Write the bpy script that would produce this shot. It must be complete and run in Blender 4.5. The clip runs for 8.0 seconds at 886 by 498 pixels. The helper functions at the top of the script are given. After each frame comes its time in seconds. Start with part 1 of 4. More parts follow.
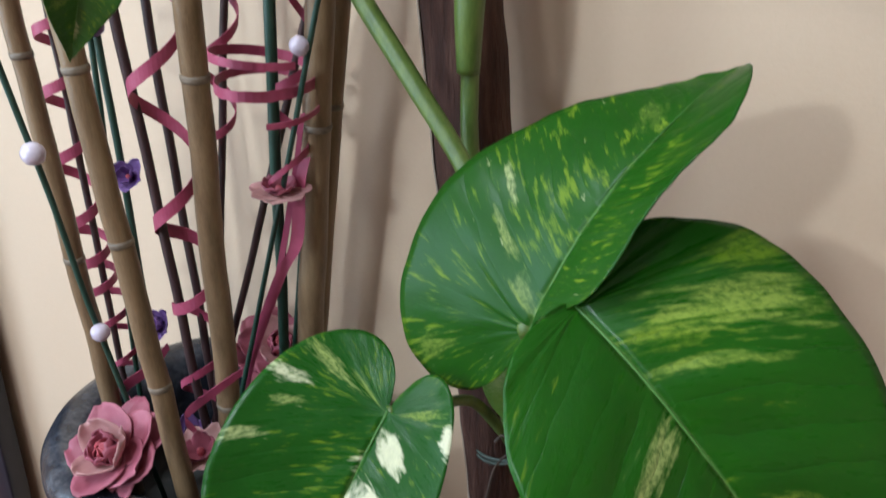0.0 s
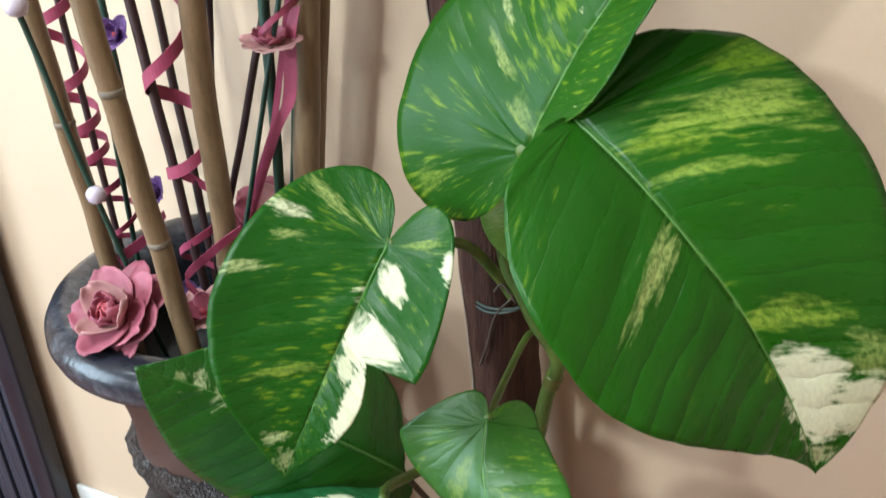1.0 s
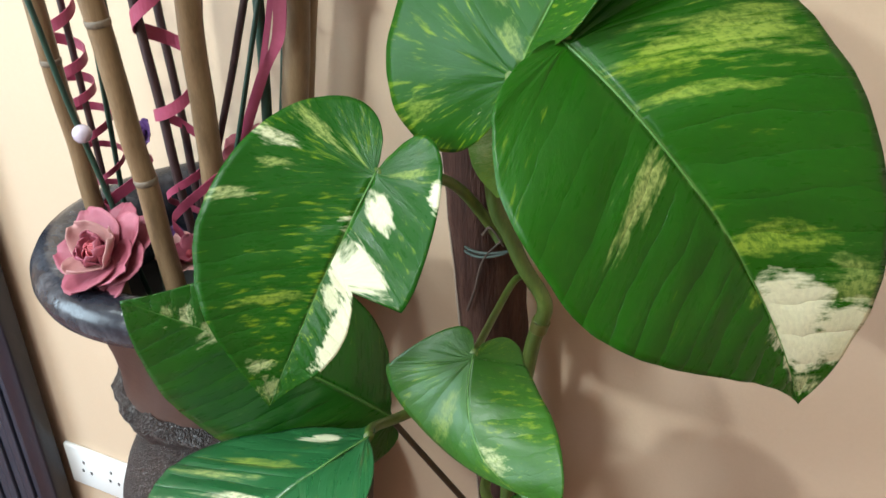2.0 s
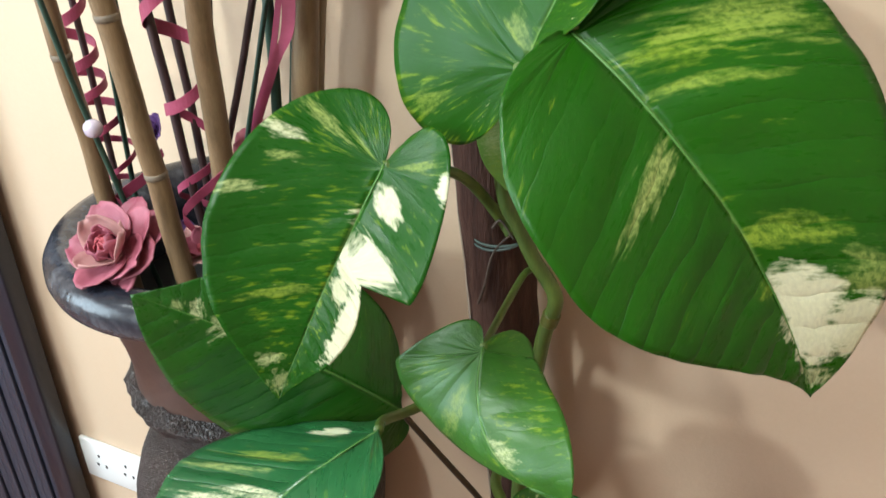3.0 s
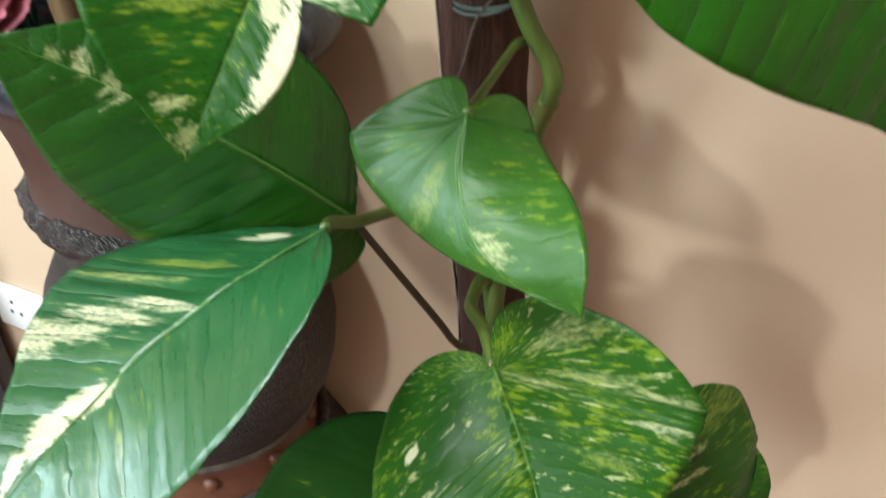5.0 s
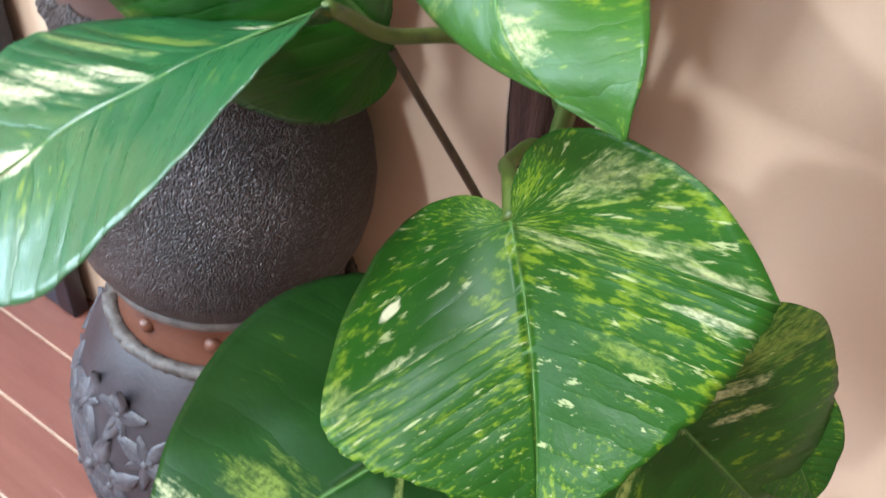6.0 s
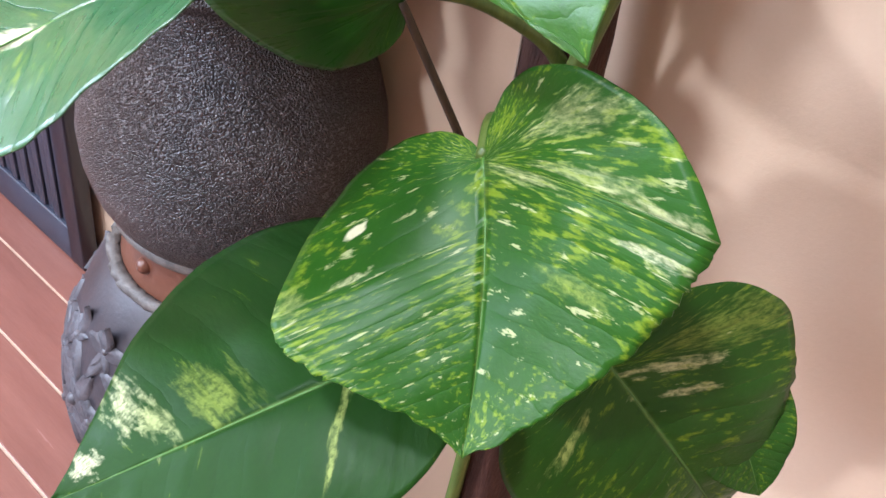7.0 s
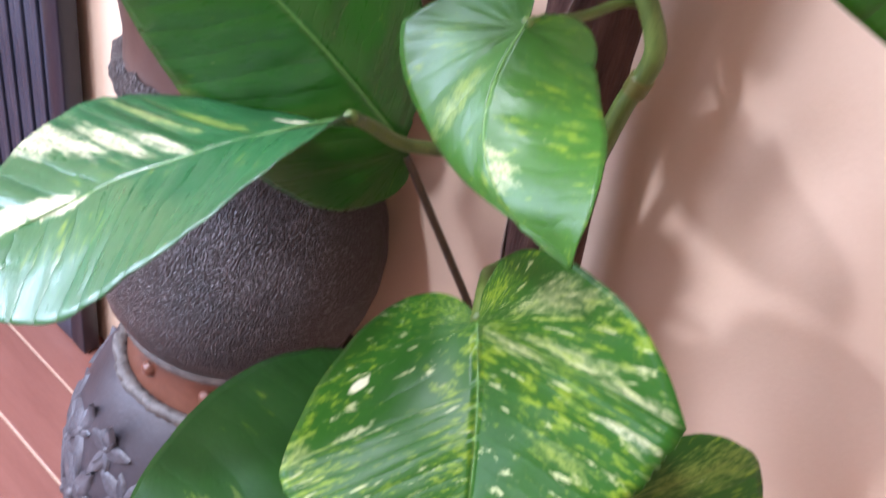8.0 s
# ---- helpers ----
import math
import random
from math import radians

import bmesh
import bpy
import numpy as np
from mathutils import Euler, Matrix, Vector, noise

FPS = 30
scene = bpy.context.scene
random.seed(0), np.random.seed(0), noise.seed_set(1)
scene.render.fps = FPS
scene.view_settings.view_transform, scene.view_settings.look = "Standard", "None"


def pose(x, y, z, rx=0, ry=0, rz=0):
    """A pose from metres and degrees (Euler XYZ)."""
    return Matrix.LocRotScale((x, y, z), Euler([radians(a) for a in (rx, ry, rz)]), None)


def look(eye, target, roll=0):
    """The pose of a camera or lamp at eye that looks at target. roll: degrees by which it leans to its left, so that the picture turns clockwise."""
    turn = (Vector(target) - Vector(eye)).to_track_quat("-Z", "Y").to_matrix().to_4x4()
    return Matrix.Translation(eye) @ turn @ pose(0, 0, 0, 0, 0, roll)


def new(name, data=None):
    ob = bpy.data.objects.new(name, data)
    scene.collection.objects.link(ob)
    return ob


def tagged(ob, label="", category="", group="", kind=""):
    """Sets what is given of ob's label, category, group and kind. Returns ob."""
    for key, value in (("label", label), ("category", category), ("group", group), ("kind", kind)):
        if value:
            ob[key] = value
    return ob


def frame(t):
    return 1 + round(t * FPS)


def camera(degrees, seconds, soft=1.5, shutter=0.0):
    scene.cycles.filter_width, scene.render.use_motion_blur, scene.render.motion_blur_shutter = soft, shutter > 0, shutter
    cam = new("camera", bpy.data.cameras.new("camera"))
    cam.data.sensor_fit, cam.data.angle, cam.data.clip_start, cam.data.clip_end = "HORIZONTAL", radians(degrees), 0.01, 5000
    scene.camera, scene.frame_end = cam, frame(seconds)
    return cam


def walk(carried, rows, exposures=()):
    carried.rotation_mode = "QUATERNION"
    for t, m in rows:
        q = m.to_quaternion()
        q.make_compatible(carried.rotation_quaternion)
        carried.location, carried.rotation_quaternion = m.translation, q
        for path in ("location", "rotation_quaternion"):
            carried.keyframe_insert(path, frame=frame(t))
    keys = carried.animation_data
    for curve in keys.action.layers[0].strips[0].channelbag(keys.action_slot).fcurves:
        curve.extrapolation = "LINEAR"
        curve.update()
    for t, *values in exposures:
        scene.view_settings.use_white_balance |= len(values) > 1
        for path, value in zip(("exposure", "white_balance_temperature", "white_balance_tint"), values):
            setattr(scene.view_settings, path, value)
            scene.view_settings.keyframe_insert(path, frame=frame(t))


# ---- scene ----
cam = camera(55.4, 8.0, shutter=0.4)
PATH = [
    (0, (0.033, 0.022, 1.274), (-0.758, 1.677, 0.477), -0.0),
    (0.5, (0.037, 0.018, 1.249), (-0.717, 1.635, 0.346), -0.8),
    (1, (0.039, -0.002, 1.22), (-0.701, 1.584, 0.253), -1.2),
    (1.5, (0.044, -0.013, 1.203), (-0.657, 1.574, 0.209), -0.5),
    (2.8, (0.049, -0.016, 1.177), (-0.695, 1.538, 0.161), 0.2),
    (3, (0.05, -0.013, 1.187), (-0.69, 1.544, 0.173), -0.9),
    (3.5, (0.06, -0.015, 1.22), (-0.705, 1.587, 0.299), -0.1),
    (3.8, (0.064, -0.033, 1.233), (-0.674, 1.61, 0.363), 1.4),
    (4, (0.062, -0.025, 1.22), (-0.676, 1.587, 0.295), -0.3),
    (4.5, (0.039, 0.001, 1.127), (-0.683, 1.529, 0.057), 2.1),
    (4.7, (0.023, 0.018, 1.079), (-0.648, 1.525, -0.053), 4.5),
    (5, (0.004, 0.062, 1.039), (-0.573, 1.524, -0.197), 2.6),
    (5.2, (0.005, 0.073, 1.013), (-0.577, 1.501, -0.26), 1.3),
    (6.3, (0.039, 0.135, 0.906), (-0.735, 1.383, -0.452), 9.5),
    (6.5, (0.047, 0.135, 0.897), (-0.734, 1.393, -0.448), 11.0),
    (6.6, (0.053, 0.13, 0.892), (-0.728, 1.398, -0.443), 11.9),
    (7, (0.078, 0.114, 0.898), (-0.729, 1.399, -0.405), 12.8),
    (7.5, (0.075, 0.104, 0.909), (-0.795, 1.373, -0.369), 12.3),
    (8, (0.068, 0.104, 0.962), (-0.806, 1.458, -0.222), 13.9),
]

walk(cam, [(t, look(eye, target, roll)) for t, eye, target, roll in PATH], [(0, -0.42, 5550, 6), (0.5, -0.06, 5650, 4), (1.2, 0.08, 5900, 3), (5.2, 0.20, 6150, 2), (6.3, 0.70, 5650, 14), (7.2, 0.72, 5700, 20), (8.0, 0.76, 5600, 28)])

# ---- light ----
FLOOR, WALL_Y, CEIL, X_WINDOW = -0.20, 0.69, 2.5, -2.18
world = bpy.data.worlds.new("world")
scene.world = world
world.use_nodes = True
world.node_tree.nodes["Background"].inputs[0].default_value = (0.75, 0.85, 1.0, 1)
world.node_tree.nodes["Background"].inputs[1].default_value = 1.0


def area_lamp(name, eye, target, sx, sy, watts, colour):
    data = bpy.data.lights.new(name, "AREA")
    data.shape, data.size, data.size_y, data.energy, data.color = "RECTANGLE", sx, sy, watts, colour
    ob = new(name, data)
    ob.matrix_world = look(eye, target)
    return ob


area_lamp("unseen_ceiling_light", (-1.05, -3.00, 2.42), (-0.10, 0.60, 0.80), 0.22, 0.22, 54.0, (0.97, 1.0, 0.96))
area_lamp("unseen_ceiling_light", (-0.50, -0.55, 2.42), (-0.50, -0.54, 0.0), 0.20, 0.20, 22.0, (0.96, 1.0, 0.96))
# added overhead fill that brightens the left wall and vase; no known lamp
area_lamp("unseen_ceiling_light", (-1.15, -0.30, 2.44), (-1.15, -0.29, 0.0), 0.24, 0.24, 20.0, (0.96, 1.0, 0.97))
area_lamp("unseen_cool_light", (X_WINDOW, -1.1, 1.30), (0.0, -0.3, 0.9), 1.4, 1.5, 62.0, (0.80, 0.92, 1.0))
# weak frontal fill from behind the camera, added without a known window
area_lamp("unseen_cool_light", (-1.25, -3.57, 1.45), (-0.65, 0.5, 0.7), 1.5, 1.25, 14.0, (0.88, 0.95, 1.0))


# ---- materials ----
def nodes_of(name):
    m = bpy.data.materials.new(name)
    m.use_nodes = True
    nt = m.node_tree
    return m, nt, nt.nodes["Principled BSDF"]


def nd(nt, kind, **vals):
    n = nt.nodes.new(kind)
    for k, v in vals.items():
        n.inputs[k].default_value = v
    return n


def ramp(nt, fac, stops):
    r = nt.nodes.new("ShaderNodeValToRGB")
    while len(r.color_ramp.elements) < len(stops):
        r.color_ramp.elements.new(0.5)
    for e, (p, c) in zip(r.color_ramp.elements, stops):
        e.position, e.color = p, (*c, 1) if len(c) == 3 else c
    nt.links.new(fac, r.inputs[0])
    return r.outputs[0]


def math_node(nt, op, a, b=None, c=None, clamp=False):
    n = nt.nodes.new("ShaderNodeMath")
    n.operation, n.use_clamp = op, clamp
    for i, v in enumerate((a, b, c)):
        if v is None:
            continue
        if isinstance(v, (int, float)):
            n.inputs[i].default_value = v
        else:
            nt.links.new(v, n.inputs[i])
    return n.outputs[0]


def mix_rgb(nt, fac, a, b, blend="MIX"):
    n = nt.nodes.new("ShaderNodeMix")
    n.data_type, n.blend_type = "RGBA", blend
    for i, v in ((0, fac), (6, a), (7, b)):
        if isinstance(v, (int, float)):
            n.inputs[i].default_value = v
        elif isinstance(v, tuple):
            n.inputs[i].default_value = (*v, 1)
        else:
            nt.links.new(v, n.inputs[i])
    return n.outputs[2]


def coords(nt, scale=(1, 1, 1), which="Object"):
    tc = nt.nodes.new("ShaderNodeTexCoord")
    mp = nt.nodes.new("ShaderNodeMapping")
    mp.inputs["Scale"].default_value = scale
    nt.links.new(tc.outputs[which], mp.inputs[0])
    return mp.outputs[0]


def noise_tex(nt, vec, scale, detail=4.0, rough=0.55, dist=0.0):
    n = nd(nt, "ShaderNodeTexNoise", Scale=scale, Detail=detail, Roughness=rough, Distortion=dist)
    nt.links.new(vec, n.inputs["Vector"])
    return n.outputs["Fac"]


def bump(nt, bsdf, height, strength, distance):
    b = nd(nt, "ShaderNodeBump", Strength=strength, Distance=distance)
    nt.links.new(height, b.inputs["Height"])
    nt.links.new(b.outputs[0], bsdf.inputs["Normal"])


def surface(name, c1, c2, rough=0.5, scale=20.0, bump_scale=120.0, bump_d=0.001, stretch=(1, 1, 1), metal=0.0, rough2=None, spec=0.5, c3=None):
    """A mottled surface: two colours by a large noise, a fine relief, gloss that varies."""
    m, nt, b = nodes_of(name)
    v = coords(nt, stretch)
    big, fine = noise_tex(nt, v, scale, 5.0), noise_tex(nt, v, bump_scale, 3.0)
    f = math_node(nt, "ADD", math_node(nt, "MULTIPLY", big, 0.75), math_node(nt, "MULTIPLY", fine, 0.25))
    stops = [(0.32, c1), (0.68, c2)] if c3 is None else [(0.30, c1), (0.5, c2), (0.72, c3)]
    nt.links.new(ramp(nt, f, stops), b.inputs["Base Color"])
    r2 = rough + 0.12 if rough2 is None else rough2
    nt.links.new(ramp(nt, big, [(0.3, (rough,) * 3), (0.7, (r2,) * 3)]), b.inputs["Roughness"])
    b.inputs["Metallic"].default_value = metal
    b.inputs["Specular IOR Level"].default_value = spec
    bump(nt, b, fine, 0.6, bump_d)
    return m


def leaf_material(name, dark, light, streak, fleck, patches=(), sheen=0.24, yellow=(0.20, 0.285, 0.012), cream=(0.60, 0.585, 0.40), seed=0.0, pleat=0.4, grain=3.6, spec=0.17):
    """A variegated leaf, drawn along its side veins: uv.x from the midrib (0) to the edges (-1, 1), uv.y from the sinus (0) to the tip (1).
    patches: (side, along, half width, half height, strength, paleness)."""
    m, nt, b = nodes_of(name)
    uv = nt.nodes.new("ShaderNodeUVMap")
    uv.uv_map = "vein"
    sep = nt.nodes.new("ShaderNodeSeparateXYZ")
    nt.links.new(uv.outputs[0], sep.inputs[0])
    u, w = sep.outputs[0], sep.outputs[1]

    def along(su, sw, off=0.0):
        c = nt.nodes.new("ShaderNodeCombineXYZ")
        nt.links.new(math_node(nt, "MULTIPLY", u, su), c.inputs[0])
        nt.links.new(math_node(nt, "MULTIPLY", w, sw), c.inputs[1])
        c.inputs[2].default_value = seed * 7.3 + off
        return c.outputs[0]

    broad = noise_tex(nt, along(1.3, 4.0), 1.0, 3.0)
    fine = noise_tex(nt, along(grain, 95.0 if grain < 6 else 80.0, 3.0), 1.0, 5.0, 0.6, 0.0)
    blot = noise_tex(nt, along(4.0, 30.0, 5.0), 1.0, 5.0, 0.6, 0.3)
    speck = noise_tex(nt, along(5.0, 70.0, 9.0), 1.0, 4.0, 0.65, 0.2)
    mottle = noise_tex(nt, along(26.0, 130.0, 11.0), 1.0, 4.0, 0.65, 0.3)
    base = mix_rgb(nt, math_node(nt, "ADD", math_node(nt, "MULTIPLY", broad, 0.7), math_node(nt, "MULTIPLY", mottle, 0.3)), tuple(0.62 * a for a in dark), light)
    # thin pale streaks that follow the side veins
    field = math_node(nt, "ADD", math_node(nt, "MULTIPLY", fine, 0.62), math_node(nt, "MULTIPLY", broad, 0.38))
    s = ramp(nt, field, [(0.655 - streak, (0, 0, 0)), (0.735 - streak, (1, 1, 1))])
    base = mix_rgb(nt, math_node(nt, "MULTIPLY", s, 0.6), base, yellow)
    for side, at, hu, hw, strength, paleness in patches:
        du = math_node(nt, "DIVIDE", math_node(nt, "SUBTRACT", u, side), hu)
        dw = math_node(nt, "DIVIDE", math_node(nt, "SUBTRACT", w, at), hw)
        d = math_node(nt, "SQRT", math_node(nt, "ADD", math_node(nt, "MULTIPLY", du, du), math_node(nt, "MULTIPLY", dw, dw)))
        edge = math_node(nt, "ADD", math_node(nt, "SUBTRACT", 1.0, d), math_node(nt, "MULTIPLY", math_node(nt, "SUBTRACT", math_node(nt, "ADD", math_node(nt, "MULTIPLY", fine, 0.6), math_node(nt, "MULTIPLY", speck, 0.4)), 0.5), 4.4 if paleness < 0.9 else 2.2))
        mask = math_node(nt, "MULTIPLY", math_node(nt, "MULTIPLY", edge, 1.5 if paleness < 0.9 else 3.0, clamp=True), strength, clamp=True)
        if paleness < 0.9:
            mask = math_node(nt, "MULTIPLY", mask, ramp(nt, mottle, [(0.34, (0.25,) * 3), (0.56, (1, 1, 1))]))
        col = tuple(y * (1 - paleness) + c * paleness for y, c in zip(yellow, cream))
        base = mix_rgb(nt, mask, base, mix_rgb(nt, mottle, tuple(0.72 * a for a in col), tuple(min(0.9, 1.22 * a) for a in col)))
    f = ramp(nt, speck, [(0.71 - fleck, (0, 0, 0)), (0.77 - fleck, (1, 1, 1))])
    base = mix_rgb(nt, math_node(nt, "MULTIPLY", f, 0.75), base, tuple(0.5 * (y + c) for y, c in zip(yellow, cream)))
    # pale line along the midrib
    rib = math_node(nt, "SUBTRACT", 1.0, math_node(nt, "MULTIPLY", math_node(nt, "ABSOLUTE", u), 48.0), clamp=True)
    base = mix_rgb(nt, math_node(nt, "MULTIPLY", rib, 0.42), base, (0.22, 0.36, 0.10))
    nt.links.new(base, b.inputs["Base Color"])
    b.inputs["Specular IOR Level"].default_value = spec
    nt.links.new(ramp(nt, fine, [(0.3, (sheen,) * 3), (0.75, (sheen + 0.14,) * 3)]), b.inputs["Roughness"])
    b.inputs["Subsurface Weight"].default_value = 0.03
    b.inputs["Subsurface Radius"].default_value = (0.6, 1.0, 0.25)
    b.inputs["Subsurface Scale"].default_value = 0.003
    # relief: side veins and fine grain
    wave = math_node(nt, "ABSOLUTE", math_node(nt, "SINE", math_node(nt, "ADD", math_node(nt, "MULTIPLY", w, 2 * math.pi * 12), math_node(nt, "MULTIPLY", broad, 4.0))))
    wave = math_node(nt, "SUBTRACT", math_node(nt, "POWER", wave, 0.6), math_node(nt, "MULTIPLY", fine, 0.35))
    away = math_node(nt, "MULTIPLY", math_node(nt, "SUBTRACT", w, 0.30), 3.0, clamp=True)
    out = math_node(nt, "MULTIPLY", math_node(nt, "ABSOLUTE", u), 5.0, clamp=True)
    wave = math_node(nt, "MULTIPLY", wave, math_node(nt, "MULTIPLY", away, out))
    h = math_node(nt, "ADD", math_node(nt, "MULTIPLY", wave, pleat), math_node(nt, "MULTIPLY", blot, 0.5))
    bump(nt, b, h, 0.75, 0.0015)
    return m


def stippled(name):
    """Rough dark glaze, raised in small grains, browner in places; the grains' pale glints are painted into the colour.
    """
    m, nt, b = nodes_of(name)
    v = coords(nt)
    grain = nd(nt, "ShaderNodeTexVoronoi", Scale=520.0, Randomness=1.0)
    nt.links.new(v, grain.inputs["Vector"])
    cloud, fine = noise_tex(nt, v, 14.0, 4.0), noise_tex(nt, v, 290.0, 2.5)
    low = ramp(nt, cloud, [(0.35, (0.010, 0.007, 0.007)), (0.7, (0.028, 0.017, 0.015))])
    # pale specks in the base colour stand for glints on the grains
    pale = ramp(nt, fine, [(0.54, (0, 0, 0)), (0.63, (1, 1, 1))])
    nt.links.new(mix_rgb(nt, math_node(nt, "MULTIPLY", pale, math_node(nt, "MULTIPLY", cloud, 1.3)), low, (0.15, 0.142, 0.145)), b.inputs["Base Color"])
    b.inputs["Roughness"].default_value = 0.36
    b.inputs["Specular IOR Level"].default_value = 0.6
    h = math_node(nt, "ADD", math_node(nt, "MULTIPLY", grain.outputs["Distance"], -1.0), math_node(nt, "MULTIPLY", fine, 0.8))
    bump(nt, b, h, 1.0, 0.0027)
    return m


M_WALL = surface("wall_paint", (0.59, 0.445, 0.315), (0.63, 0.48, 0.348), 0.6, 3.0, 260.0, 0.0006)
M_CEIL = surface("ceiling_paint", (0.78, 0.76, 0.72), (0.82, 0.80, 0.77), 0.7, 3.0, 200.0, 0.0005)
M_FLOOR = surface("red_floor_plank", (0.185, 0.074, 0.056), (0.25, 0.110, 0.085), 0.16, 5.0, 90.0, 0.0002, (0.6, 6, 6))
M_GROUT = surface("pale_joint", (0.50, 0.36, 0.26), (0.60, 0.45, 0.34), 0.6, 30.0, 200.0, 0.0004)
M_PANEL = surface("dark_panel", (0.005, 0.006, 0.014), (0.010, 0.011, 0.022), 0.34, 8.0, 300.0, 0.0003)
M_SLAT = surface("grey_ribbed_panel", (0.022, 0.026, 0.044), (0.036, 0.041, 0.064), 0.36, 8.0, 300.0, 0.0003)
M_PLASTIC = surface("white_plastic", (0.80, 0.80, 0.80), (0.84, 0.84, 0.84), 0.3, 8.0, 200.0, 0.0001)
# near-black colour that stands for the shade inside openings
M_HOLE_SHADE = surface("hole_shade", (0.02, 0.02, 0.02), (0.04, 0.04, 0.04), 0.6)
M_RIM = surface("glazed_rim", (0.008, 0.009, 0.014), (0.022, 0.024, 0.034), 0.16, 26.0, 160.0, 0.0008, c3=(0.10, 0.105, 0.125))
M_NECK = surface("brown_neck", (0.052, 0.027, 0.021), (0.090, 0.052, 0.043), 0.36, 12.0, 140.0, 0.0004)
M_BODY = stippled("stippled_black")
M_BAND = surface("terracotta_band", (0.10, 0.036, 0.021), (0.165, 0.066, 0.038), 0.34, 14.0, 160.0, 0.0005)
M_ROPE = surface("worn_rope_trim", (0.036, 0.030, 0.027), (0.15, 0.135, 0.124), 0.5, 70.0, 240.0, 0.0015)
M_BASE = surface("grey_base_glaze", (0.022, 0.019, 0.024), (0.044, 0.039, 0.047), 0.36, 14.0, 180.0, 0.0006)
M_CARVE = surface("carved_flowers", (0.034, 0.031, 0.037), (0.105, 0.103, 0.117), 0.4, 50.0, 200.0, 0.001)
M_BAMBOO = surface("bamboo_cane", (0.11, 0.070, 0.036), (0.20, 0.128, 0.068), 0.33, 9.0, 120.0, 0.0004, (9, 9, 1.2), c3=(0.27, 0.185, 0.10))
M_NODE = surface("bamboo_node", (0.09, 0.065, 0.045), (0.24, 0.19, 0.14), 0.5, 60.0, 200.0, 0.0005)
M_DARKSTICK = surface("dark_stick", (0.022, 0.009, 0.010), (0.05, 0.022, 0.022), 0.45, 30.0, 160.0, 0.0005, (8, 8, 1))
M_GREENSTICK = surface("green_stick", (0.010, 0.035, 0.022), (0.022, 0.06, 0.04), 0.4, 30.0, 160.0, 0.0004, (8, 8, 1))
M_RIBBON = surface("pink_ribbon", (0.27, 0.033, 0.080), (0.39, 0.075, 0.140), 0.45, 20.0, 200.0, 0.0004)
M_PETAL = surface("pink_petal", (0.25, 0.046, 0.082), (0.38, 0.115, 0.158), 0.5, 22.0, 160.0, 0.0005)
M_PETAL_IN = surface("red_petal", (0.36, 0.040, 0.065), (0.48, 0.11, 0.13), 0.5, 26.0, 160.0, 0.0005)
M_PETAL_PALE = surface("pale_petal", (0.40, 0.17, 0.18), (0.50, 0.29, 0.27), 0.5, 26.0, 160.0, 0.0005)
M_LILAC = surface("lilac_bud", (0.09, 0.035, 0.16), (0.20, 0.11, 0.29), 0.42, 40.0, 160.0, 0.0004)
M_BEAD = surface("pearl_bead", (0.50, 0.42, 0.52), (0.68, 0.60, 0.68), 0.15, 40.0, 160.0, 0.0002)
M_BARK = surface("dark_bark", (0.014, 0.006, 0.004), (0.048, 0.020, 0.014), 0.65, 14.0, 90.0, 0.004, (5, 5, 0.7), spec=0.25, c3=(0.105, 0.055, 0.040))
M_HUSK = surface("pale_husk", (0.22, 0.16, 0.12), (0.40, 0.32, 0.26), 0.7, 40.0, 160.0, 0.002, (4, 4, 0.6))
M_STEM = surface("green_stem", (0.045, 0.085, 0.012), (0.115, 0.165, 0.028), 0.38, 20.0, 120.0, 0.0004, (5, 5, 1))
M_STEM_BROWN = surface("brown_stem", (0.022, 0.012, 0.007), (0.065, 0.040, 0.015), 0.42, 20.0, 120.0, 0.0004, (5, 5, 1))
M_RIB = surface("pale_midrib", (0.045, 0.14, 0.02), (0.085, 0.20, 0.035), 0.4, 20.0, 120.0, 0.0003)
M_NODE_GREEN = surface("olive_node", (0.075, 0.085, 0.012), (0.15, 0.15, 0.03), 0.42, 20.0, 120.0, 0.0006)
M_WIRE = surface("tie_wire", (0.035, 0.055, 0.045), (0.075, 0.10, 0.085), 0.45, 30.0, 160.0, 0.0003)
M_FIBRE = surface("grey_root", (0.045, 0.030, 0.022), (0.12, 0.085, 0.065), 0.7, 40.0, 160.0, 0.0006)


# ---- mesh helpers ----
def part(name, bm, material, parent=None, label="", smooth=True):
    me = bpy.data.meshes.new(name)
    bm.to_mesh(me)
    bm.free()
    for p in me.polygons:
        p.use_smooth = smooth
    if material:
        me.materials.append(material)
    ob = new(name, me)
    if parent is not None:
        ob.parent = parent
    if label:
        ob["label"] = label
    return ob


def empty(name, label, category, group="", kind=""):
    ob = new(name)
    ob.empty_display_size = 0.05
    return tagged(ob, label, category, group, kind)


def box(bm, lo, hi, bevel=0.0):
    r = bmesh.ops.create_cube(bm, size=1.0)
    vs = r["verts"]
    for v in vs:
        v.co = Vector([(lo[i] + hi[i]) / 2 + v.co[i] * (hi[i] - lo[i]) for i in range(3)])
    if bevel:
        es = list({e for v in vs for e in v.link_edges})
        bmesh.ops.bevel(bm, geom=es, offset=bevel, segments=2, affect="EDGES", profile=0.5)
    return bm


def lathe(bm, profile, n=64, centre=(0, 0)):
    rings = []
    for r, z in profile:
        rings.append([bm.verts.new((centre[0] + r * math.cos(2 * math.pi * i / n), centre[1] + r * math.sin(2 * math.pi * i / n), z)) for i in range(n)])
    for a, b in zip(rings, rings[1:]):
        for i in range(n):
            bm.faces.new((a[i], a[(i + 1) % n], b[(i + 1) % n], b[i]))
    return bm


